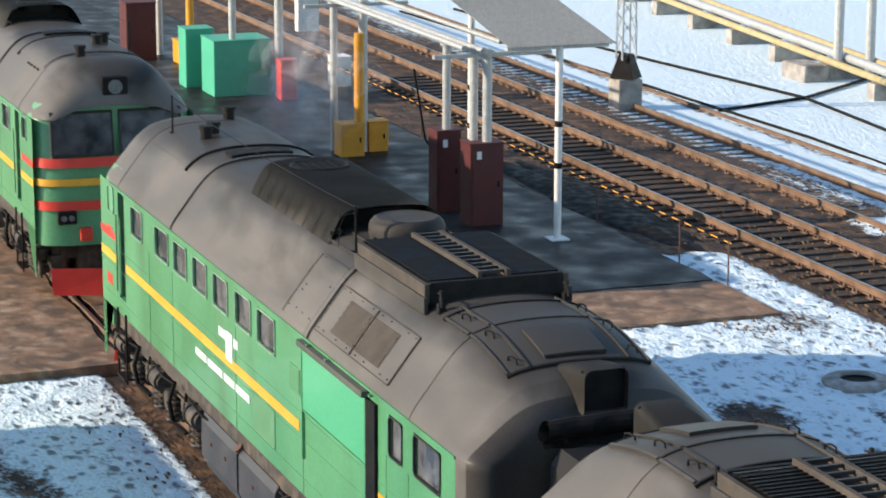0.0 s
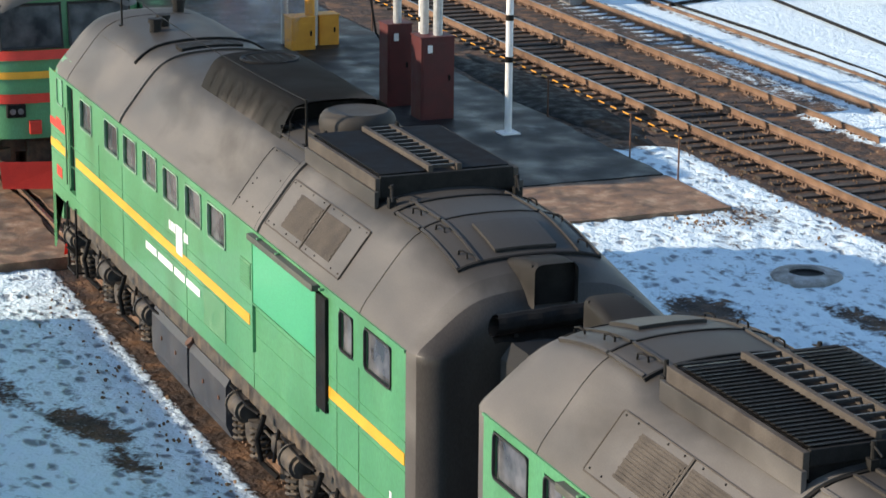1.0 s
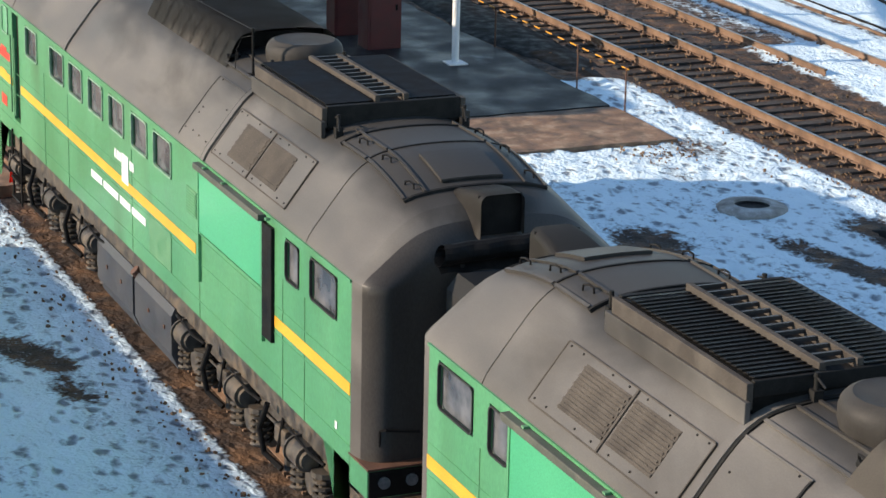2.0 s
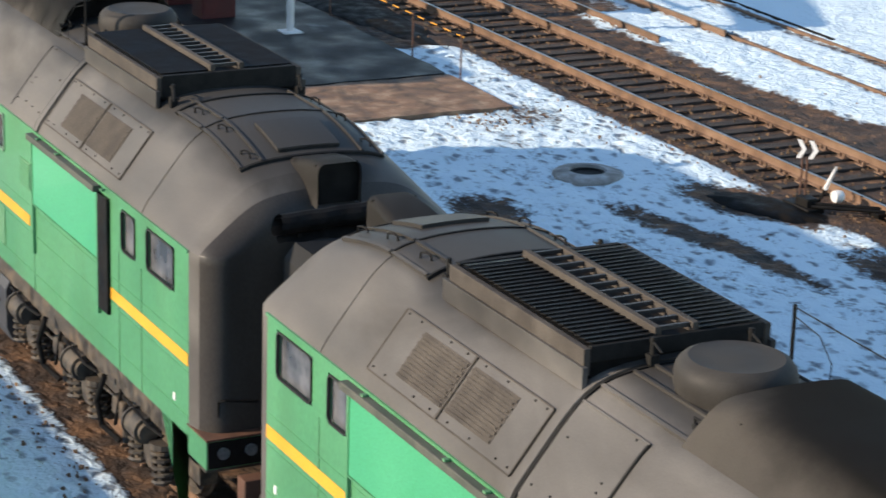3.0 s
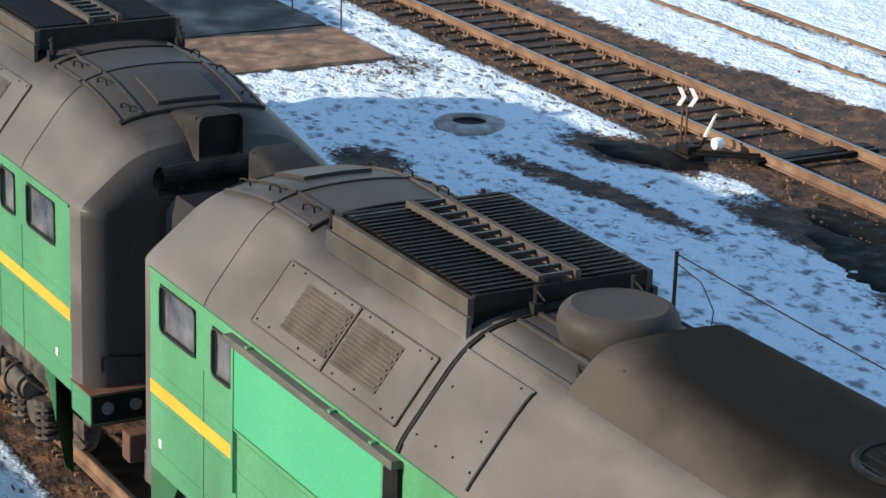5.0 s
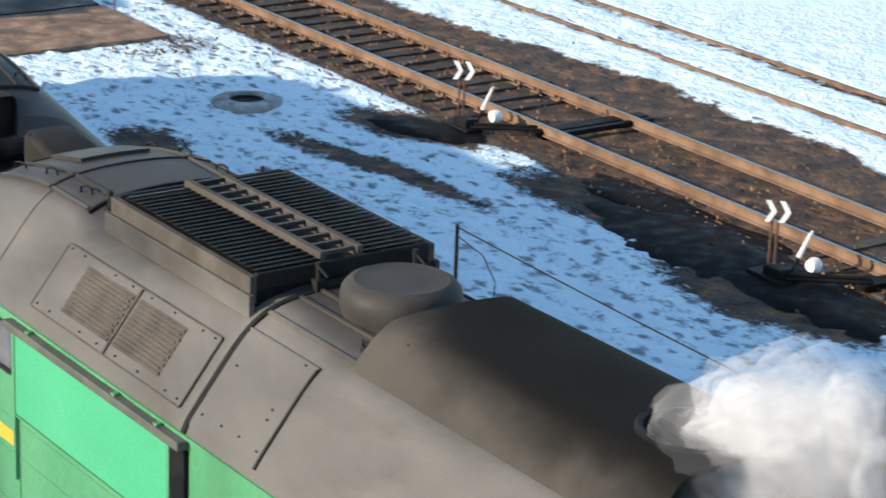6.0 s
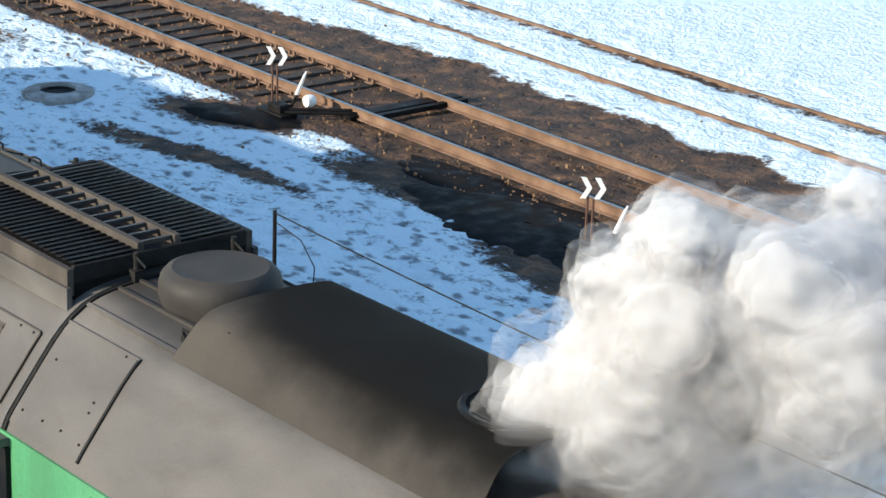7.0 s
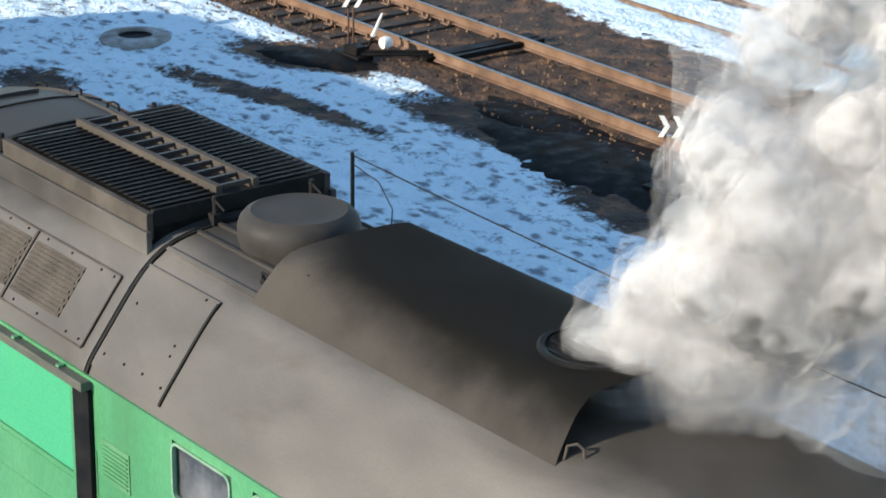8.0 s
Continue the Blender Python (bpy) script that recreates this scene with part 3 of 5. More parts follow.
        for dx in (-1.05, 1.05):
            bm = B()
            pipe(bm, [(xm + dx - 0.1, s * 1.5, 1.32), (xm + dx, s * 1.56, 1.0), (xm + dx - 0.05, s * 1.52, 0.72), (xm + dx - 0.3, s * 1.4, 0.6)], 0.035, 8)
            part("sand_pipe", bm, BLACK, bogie)


def build_window(loco, s, a, b, c, d):
    rubber, w_edge = (RUBBER, 0.018) if a < 3 else (PALE_TRIM, 0.02)
    bm = B()
    y = s * (YW - 0.045)
    box(bm, a - 0.01, b + 0.01, y - 0.006, y + 0.006, c - 0.01, d + 0.01)
    w = part("window", bm, GLASS, loco, "dusty dark window pane")
    bm = B()
    ring_frame(bm, a + 0.02, b - 0.02, c + 0.02, d - 0.02, s * (YW + 0.001), w_edge, 0.016 * -s if s > 0 else 0.016, 0.06)
    part("window_frame", bm, rubber, w, "worn window seal")


def build_louver(loco, s):
    """A service panel with two louvred fields on the shoulder of the roof."""
    ya, yb = (-1.40, -1.03) if s < 0 else (1.03, 1.40)
    bm = B()
    roof_strip(bm, 3.15, 5.71, ya, yb, 0.014, 12)
    pan = part("service_panel", bm, ROOF_GREY, loco, "riveted panel with louvres")
    for x0, x1 in ((3.59, 4.41), (4.50, 5.27)):
        bm = B()
        roof_strip(bm, x0, x1, ya + (yb - ya) * 0.15, ya + (yb - ya) * 0.88, 0.018, 8)
        part("louver_field", bm, LOUVER, pan, "grimy louvred field")
        for k in range(11):
            u0 = 0.165 + 0.70 * k / 11
            u1 = u0 + 0.035
            q0, q1 = ya + (yb - ya) * u0, ya + (yb - ya) * u1
            bm = B()
            roof_strip(bm, x0 + 0.03 * (k % 2), x1 - 0.03 * (k % 2), q0, q1, 0.027, 4)
            part("louver", bm, LOUVER, pan)
    for x in (3.22, 3.45, 4.0, 4.3, 4.62, 5.0, 5.45, 5.64):
        for f in (0.05, 0.95):
            y = ya + (yb - ya) * f
            bm = B()
            bmesh.ops.create_icosphere(bm, subdivisions=1, radius=0.013, matrix=Matrix.Translation((x, y * 1.006, roof_z(y) + 0.014)))
            part("bolt", bm, SEAM, pan)
    bm = B()
    roof_strip(bm, 4.44, 4.468, ya, yb, 0.03, 10)
    part("locking_bar", bm, LOUVER, pan)
    for x0, x1, y0, y1 in ((3.135, 3.15, ya, yb), (5.71, 5.725, ya, yb), (3.15, 5.71, ya - 0.008, ya), (3.15, 5.71, yb, yb + 0.008)):
        bm = B()
        roof_strip(bm, x0, x1, y0, y1, 0.02, 10)
        part("panel_edge", bm, LOUVER, pan)


def build_roof(loco):
    bm = B()
    loft(bm, [[(p[0] - SKEW * p[1], p[1], p[2]) for p in arch(XE)]] + [arch(x) for x in (1.15, 1.3, 1.45, 1.6, 1.75, 1.9, 2.05, 2.2, 2.35, 4.0, 6.1, 8.0, 10.0, 12.1, 14.0, XC - 0.7)])
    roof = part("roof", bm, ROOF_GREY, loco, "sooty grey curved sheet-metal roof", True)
    for x, w, h in ((2.285, 0.02, 0.008), (15.4, 0.02, 0.008)):
        bm = B()
        roof_strip(bm, x, x + w, -1.473, 1.473, h, 41)
        part("seam", bm, ROOF_GREY, roof)
    for x in (5.79, 12.19):
        bm = B()
        roof_strip(bm, x, x + 0.10, -1.474, 1.474, 0.03, 41)
        part("roof_rib", bm, ROOF_GREY, roof, "raised joint strip")
        bm = B()
        roof_strip(bm, x + 0.10, x + 0.135, -1.474, 1.474, 0.02, 41)
        part("joint_seal", bm, SEAM, roof, "black joint sealing")
    # hatch over the gangway end
    def on_roof(x0, x1, y0, y1, lift, n=6):
        """A strip along the falling part of the roof."""
        xs = [x0 + (x1 - x0) * k / 7 for k in range(8)]
        bm = B()
        loft(bm, [arch(x0, -0.004, y0, y1, n)] + [arch(x, lift, y0, y1, n) for x in xs] + [arch(x1, -0.004, y0, y1, n)])
        for y in (y0, y1):
            loft(bm, [[arch(x, q, y - 0.001, y + 0.001, 2)[0] for x in xs] for q in (-0.004, lift)])
        return bm
    h = part("roof_hatch", on_roof(1.25, 2.27, -0.78, 0.78, 0.02, 20), ROOF_GREY, loco, "flat hatch with ribs and lifting eyes", True)
    for x in (1.235, 2.27):
        bm = B()
        roof_strip(bm, x, x + 0.028, -0.79, 0.79, 0.03, 20)
        part("hatch_seal", bm, SEAM, h)
    for y in (-0.78, -0.555, 0.555, 0.78):
        part("hatch_rib", on_roof(1.26, 2.27, y - 0.013, y + 0.013, 0.042, 3), ROOF_GREY, h)
    part("hatch_lid", on_roof(1.36, 1.97, -0.34, 0.34, 0.055, 8), ROOF_GREY, h, "raised square lid")
    # the lid's shadow is painted as a black strip along its edge
    part("lid_shadow_gap", on_roof(1.345, 1.36, -0.33, 0.33, 0.045, 8), SEAM, h, "black strip painted for the shadow under the lid")
    h2 = part("roof_hatch", on_roof(2.30, 3.02, -0.78, 0.78, 0.018, 20), ROOF_GREY, loco, "flat hatch with lifting eyes", True)
    for y in (-0.78, -0.555, 0.555, 0.78):
        part("hatch_rib", on_roof(2.32, 3.0 if abs(y) > 0.6 else 3.2, y - 0.013, y + 0.013, 0.042, 3), ROOF_GREY, h2)
    bm = B()
    roof_strip(bm, 3.02, 3.05, -0.8, 0.8, 0.035, 20)
    part("hatch_seal", bm, SEAM, h2)
    for x, y, hh in ((1.42, -0.67, h), (1.42, 0.67, h), (2.05, -0.67, h), (2.05, 0.67, h), (2.72, -0.67, h2), (2.72, 0.67, h2)):
        bm = B()
        z = roof_z(y, end_drop(x)) + 0.015
        pipe(bm, [(x - 0.07, y - 0.02, z), (x - 0.06, y - 0.02, z + 0.055), (x, y, z + 0.07), (x + 0.06, y + 0.02, z + 0.055), (x + 0.07, y + 0.02, z)], 0.011, 6)
        part("lifting_eye", bm, BLACK, hh)
    # air intake cowl at the end
    bm = B()
    rows = []
    for k in range(10):
        f = k / 9
        x = 1.24 - 0.66 * f
        hw, top, low = 0.29 - 0.05 * f, 4.27 + 0.085 * math.sin(f * 1.7), 4.24 - 0.28 * f ** 0.8
        rr = 0.09
        rows.append([(x, -hw - 0.03 * (1 - f), low - 0.08)] + [(x, -hw + (rr - rr * math.cos(a)), top - rr + rr * math.sin(a)) for a in (0.0, 0.4, 0.8, 1.2, 1.57)]
                    + [(x, hw - (rr - rr * math.cos(a)), top - rr + rr * math.sin(a)) for a in (1.57, 1.2, 0.8, 0.4, 0.0)] + [(x, hw + 0.03 * (1 - f), low - 0.08)])
    loft(bm, rows)
    bmesh.ops.solidify(bm, geom=list(bm.faces), thickness=0.012)
    cowl = part("intake_cowl", bm, ROOF_GREY, loco, "open-mouthed sheet-metal cowl", True)
    # a black sheet gives the cowl's mouth its shade
    bm = B()
    box(bm, 0.66, 0.68, -0.235, 0.235, 3.92, 4.335)
    part("cowl_mouth", bm, BLACK, cowl, "black sheet painted for the shade in the open mouth")
    # radiator shutters
    bm = B()
    box(bm, 3.56, 5.78, -0.78, 0.78, 4.36, 4.615)
    rad = part("radiator_shutter", bm, BLACK, loco, "black slatted radiator shutter in a grey frame")
    for b in ((3.52, 5.80, -0.85, -0.79, 4.40, 4.62), (3.52, 5.80, 0.79, 0.85, 4.40, 4.62), (3.52, 3.58, -0.786, 0.786, 4.40, 4.635),
              (5.75, 5.80, -0.786, 0.786, 4.50, 4.635), (3.60, 5.76, -0.2, -0.14, 4.60, 4.70), (3.60, 5.76, 0.14, 0.2, 4.60, 4.70)):
        bm = B()
        box(bm, *b, 0.008)
        # the two end bars are coloured black for the shade on the radiator's ends
        part("frame_bar", bm, SEAM if b[0] > 5 or b[1] < 3.7 else LOUVER, rad, "dark frame bar")
    for y0, y1, m in ((-0.77, -0.21, BLACK), (0.21, 0.77, BLACK)):
        for k in range(24):
            x = 3.63 + k * 0.089
            bm = B()
            q = [(x, 4.640), (x + 0.080, 4.654), (x + 0.082, 4.645), (x + 0.005, 4.628)]
            ends = [[bm.verts.new((a, y, b)) for a, b in q] for y in (y0, y1)]
            for i in range(4):
                bm.faces.new((ends[0][i], ends[0][(i + 1) % 4], ends[1][(i + 1) % 4], ends[1][i]))
            for e in ends:
                bm.faces.new(e)
            part("slat", bm, m, rad)
    for k in range(12):
        bm = B()
        x = 3.66 + k * 0.185
        box(bm, x, x + 0.03, -0.14, 0.14, 4.655, 4.69)
        part("walkway_rung", bm, END_GREY, rad)
    for x, y in ((3.30, -0.74), (3.30, 0.74), (5.90, -0.30), (5.90, 0.60)):
        bm = B()
        z = roof_z(y)
        tube(bm, (x, y, z - 0.02), (x, y, z + 0.24), 0.022, 10)
        box(bm, x - 0.04, x + 0.04, y - 0.04, y + 0.04, z - 0.02, z + 0.10)
        pipe(bm, [(x - 0.28, y + 0.1, z + 0.12), (x, y, z + 0.2), (x + 0.18, y - 0.03, z + 0.17)], 0.010, 6)
        part("roof_bracket", bm, SEAM, rad)
    for y in (-0.88, 0.83):
        bm = B()
        box(bm, 3.46, 5.84, y, y + 0.05, 4.30, 4.485, 0.008)
        part("radiator_kerb", bm, ROOF_GREY, rad, "grey raised kerb")
    # fan dome
    bm = B()
    spin(bm, [(0.44, 4.40), (0.45, 4.47), (0.468, 4.52), (0.468, 4.61), (0.452, 4.665), (0.415, 4.71), (0.365, 4.732), (0.335, 4.726), (0.20, 4.73), (0.02, 4.73)], (6.63, -0.02, 0), "Z", 44)
    part("fan_dome", bm, DOME_SOOT, loco, "low round sooty vent dome", True)
    bm = B()
    roof_strip(bm, 5.94, 7.25, -0.75, 0.75, 0.012, 18)
    well = part("dome_plate", bm, ROOF_GREY, loco, "flat plate round the vent dome", True)
    for y in (-0.75, -0.48, -0.29, 0.48, 0.75):
        bm = B()
        roof_strip(bm, 5.95, 7.2, y - 0.013, y + 0.013, 0.035, 4)
        part("plate_rib", bm, ROOF_GREY, well)
    for y in (-0.64, 0.64):
        bm = B()
        z = roof_z(y)
        pipe(bm, [(7.08, y, z), (7.06, y, z + 0.1), (7.18, y, z + 0.1), (7.2, y, z)], 0.014, 6)
        tube(bm, (7.13, y - 0.05, z + 0.06), (7.13, y + 0.12, z + 0.05), 0.03, 8)
        part("latch", bm, SEAM, well)
    # exhaust hood, open at both ends
    bm = B()
    rows = []
    half_section = ((0.80, 4.325), (0.76, 4.41), (0.71, 4.50), (0.65, 4.595), (0.60, 4.650), (0.54, 4.690), (0.46, 4.712), (0.30, 4.728), (0.12, 4.735))
    for k in range(15):
        f = k / 14
        swell = 0.03 * f
        row = []
        for y, z in half_section:
            lean = 0.14 * (z - 4.325) / 0.41 * (1 - f)
            row.append((7.15 + 3.40 * f + lean, y, z + swell * (z - 4.325) / 0.41))
        rows.append([(x, -y, z) for x, y, z in row] + row[::-1])
    loft(bm, rows)
    bmesh.ops.solidify(bm, geom=list(bm.faces), thickness=0.02)
    hood = part("exhaust_hood", bm, HOOD_SOOT_SHADE, loco, "long arched hood darkened by exhaust soot and painted shade", True)
    # black sheets stand in for the shade inside the open hood
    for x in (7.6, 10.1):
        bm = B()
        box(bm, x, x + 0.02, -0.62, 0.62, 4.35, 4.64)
        part("hood_mouth", bm, BLACK, hood, "black sheet painted for the shade under the hood")
    bm = B()
    spin(bm, [(0.40, 4.62), (0.405, 4.755), (0.385, 4.772), (0.35, 4.766), (0.345, 4.72), (0.02, 4.715)], (10.02, 0.0, 0), "Z", 32)
    st = part("exhaust_outlet", bm, BLACK, hood, "black round exhaust outlet", True)
    for k in range(6):
        bm = B()
        y = -0.3 + 0.12 * k
        box(bm, 9.76, 10.28, y - 0.012, y + 0.012, 4.74, 4.762)
        part("grille_bar", bm, BLACK, st)
    bm = B()
    pipe(bm, [(10.56, -0.74, 4.34), (10.57, -0.72, 4.45), (10.62, -0.68, 4.47), (10.66, -0.66, 4.44), (10.67, -0.66, 4.37)], 0.010, 6)
    part("hook", bm, LOUVER, hood)
    # shoulder hatch between rib and hood
    for s in (-1, 1):
        ya, yb = (-1.44, -0.895) if s < 0 else (0.895, 1.44)
        bm = B()
        roof_strip(bm, 5.93, 6.88, ya, yb, 0.012, 12)
        hp = part("shoulder_hatch", bm, ROOF_GREY, loco, "bolted inspection hatch", True)
        bm = B()
        roof_strip(bm, 6.88, 6.905, ya, yb, 0.016, 12)
        part("hatch_edge", bm, SEAM, hp)
        bm = B()
        roof_strip(bm, 5.93, 6.905, yb - 0.012 if s < 0 else ya, yb if s < 0 else ya + 0.012, 0.022, 3)
        part("hatch_bar", bm, ROOF_GREY, hp)
        for x, f in ((6.02, 0.12), (6.06, 0.62), (6.3, 0.13), (6.55, 0.14), (6.72, 0.47), (6.73, 0.38), (6.82, 0.12), (6.75, 0.95)):
            y = ya + (yb - ya) * (f if s < 0 else 1 - f)
            bm = B()
            bmesh.ops.create_icosphere(bm, subdivisions=1, radius=0.013, matrix=Matrix.Translation((x, y * 1.006, roof_z(y) + 0.010)))
            part("bolt", bm, SEAM, hp)
        build_louver(loco, s)
    # aerial along the roof
    for x in (15.0, 6.31):
        bm = B()
        tube(bm, (x, 0.70, 4.34), (x, 0.70, 4.95), 0.016, 8)
        box(bm, x - 0.05, x + 0.05, 0.66, 0.74, 4.34, 4.40)
        aer = part("aerial_post", bm, BLACK, loco, "thin dark aerial post")
    bm = B()
    pipe(bm, [(6.31 + 8.69 * f, 0.70, 4.93 - 0.28 * f * (1 - f)) for f in np.linspace(0, 1, 17)], 0.006, 5)
    pipe(bm, [(6.31, 0.70, 4.86), (6.6, 0.74, 4.78), (6.75, 0.76, 4.6), (6.68, 0.8, 4.38)], 0.005, 5)
    part("aerial_wire", bm, BLACK, aer, "thin slack wire")
    # roof gear over the cab
    bm = B()
    roof_strip(bm, 13.1, 15.3, -0.95, 0.95, 0.02, 20)
    ch = part("roof_hatch", bm, ROOF_GREY, loco, "flat hatch over the cab", True)
    bm = B()
    roof_strip(bm, 13.08, 13.12, -1.0, 1.0, 0.035, 20)
    part("hatch_seal", bm, SEAM, ch)
    bm = B()
    for k in range(4):
        x, y = 14.2 + 0.28 * k, -1.02
        bmesh.ops.create_icosphere(bm, subdivisions=1, radius=0.03, matrix=Matrix.Translation((x, y, roof_z(y) + 0.02)))
    part("bolt", bm, SEAM, ch)
    for x, y in ((14.3, 0.25), (14.0, 0.45), (15.6, -0.35)):
        bm = B()
        tube(bm, (x, y, 4.38), (x, y, 4.60), 0.09, 12)
        tube(bm, (x, y, 4.58), (x, y, 4.64), 0.11, 12)
        part("roof_ventilator", bm, SEAM, ch)
    bm = B()
    roof_strip(bm, 12.4, 12.75, -0.4, 0.5, 0.05, 10)
    part("vent_slot", bm, SEAM, ch)


def build_cab(loco):
    """The cab end: a rounded front with two windscreens, lamps, stripes and a red plough."""
    bm = B()
    rr = []
    for k in range(10):
        a = math.pi / 2 * k / 9
        ins = 0.38 * (1 - math.cos(a))
        x = XC - 0.7 + 0.95 * math.sin(a)
        half = YW - ins
        rr.append(arch(x, 0.0, -half, half, 41, half, 0.75 * (1 - math.cos(a))))
    loft(bm, rr)
    part("cab_roof", bm, ROOF_GREY, loco, "rounded grey cab roof", True)

    def front_rows(z0, z1, bulge=0.0, lift=0.0):
        out = []
        for z in ((z0, 3.5, z1) if z1 > 3.6 else (z0, z1)):
            row = []
            for k in range(25):
                a = math.pi * k / 24
                y = -math.cos(a)
                yy = (YW + lift) * (1 if abs(y) >= 1 else math.copysign(abs(y) ** 0.55, y))
                xx = XC - 0.7 + (1.0 + lift) * math.sin(a) ** 0.42
                row.append((xx - 0.16 * max(0, (z - 2.55) / 0.95), yy * (0.90 if z > 3.6 else 1.0), z))
            out.append(row)
        return out
    for z0, z1, m, nm, lb, lift in ((BOTTOM - 0.3, 3.74, GREEN, "cab_front", "green rounded cab front", 0), (2.63, 2.80, RED, "stripe", "red stripe", 0.006), (2.30, 2.43, YELLOW, "stripe", "yellow stripe", 0.006), (1.86, 2.03, RED, "stripe", "red stripe", 0.006)):
        bm = B()
        loft(bm, front_rows(z0, z1, 0, lift))
        part(nm, bm, m, loco, lb, True)
    for y0, y1 in ((-1.18, -0.07), (0.07, 1.18)):
        bm = B()
        x0 = XC + 0.268
        loft(bm, [[(x0, y0, 2.85), (x0, y1, 2.85)], [(x0 - 0.13, y0, 3.60), (x0 - 0.13, y1, 3.60)]])
        bmesh.ops.solidify(bm, geom=list(bm.faces), thickness=0.02)
        w = part("windscreen", bm, GLASS, loco, "dark windscreen pane")
        bm = B()
        pipe(bm, [(x0 + 0.015, y0, 2.85), (x0 + 0.015, y1, 2.85), (x0 - 0.115, y1, 3.60), (x0 - 0.115, y0, 3.60), (x0 + 0.015, y0, 2.85)], 0.03, 8)
        part("window_frame", bm, RUBBER, w, "black rubber seal")
    bm = B()
    box(bm, XC + 0.0, XC + 0.22, -0.24, 0.24, 3.86, 4.22, 0.05)
    hl = part("headlamp", bm, BLACK, loco, "black roof headlamp housing")
    bm = B()
    tube(bm, (XC + 0.2, 0, 4.04), (XC + 0.24, 0, 4.04), 0.13, 20)
    part("lens", bm, LAMP_GLASS, hl)
    for s in (-1, 1):
        bm = B()
        box(bm, XC + 0.22, XC + 0.36, s * 0.95 - 0.17, s * 0.95 + 0.17, 1.62, 1.86, 0.03)
        bl = part("buffer_lamp", bm, BLACK, loco, "black twin lamp box")
        bm = B()
        for dy in (-0.07, 0.07):
            tube(bm, (XC + 0.35, s * 0.95 + dy, 1.74), (XC + 0.375, s * 0.95 + dy, 1.74), 0.055, 14)
        part("lens", bm, LAMP_GLASS, bl)
    bm = B()
    box(bm, XC + 0.2, XC + 0.34, -0.72, -0.5, 1.30, 1.55, 0.02)
    part("marker_board", bm, RED, loco, "red marker board")
    bm = B()
    box(bm, XC + 0.1, XC + 0.45, -0.25, 0.25, 1.0, 1.35, 0.04)
    tube(bm, (XC + 0.4, 0, 1.15), (XC + 0.85, 0, 1.15), 0.11, 12)
    box(bm, XC + 0.75, XC + 1.05, -0.16, 0.16, 0.95, 1.32, 0.05)
    part("coupler", bm, GRIME, loco, "cast coupler")
    bm = B()
    loft(bm, [[(XC + 0.35, -1.25, 0.35), (XC + 0.75, 0.0, 0.35), (XC + 0.35, 1.25, 0.35)], [(XC + 0.15, -1.25, 0.8), (XC + 0.5, 0, 0.8), (XC + 0.15, 1.25, 0.8)]])
    bmesh.ops.solidify(bm, geom=list(bm.faces), thickness=0.03)
    part("plough", bm, RED, loco, "red track plough")


GUTTER = material("worn_gutter_metal", [(0.05, 0.055, 0.042), (0.10, 0.10, 0.08)], 6, (0.5, 0.75), bump=0.1)


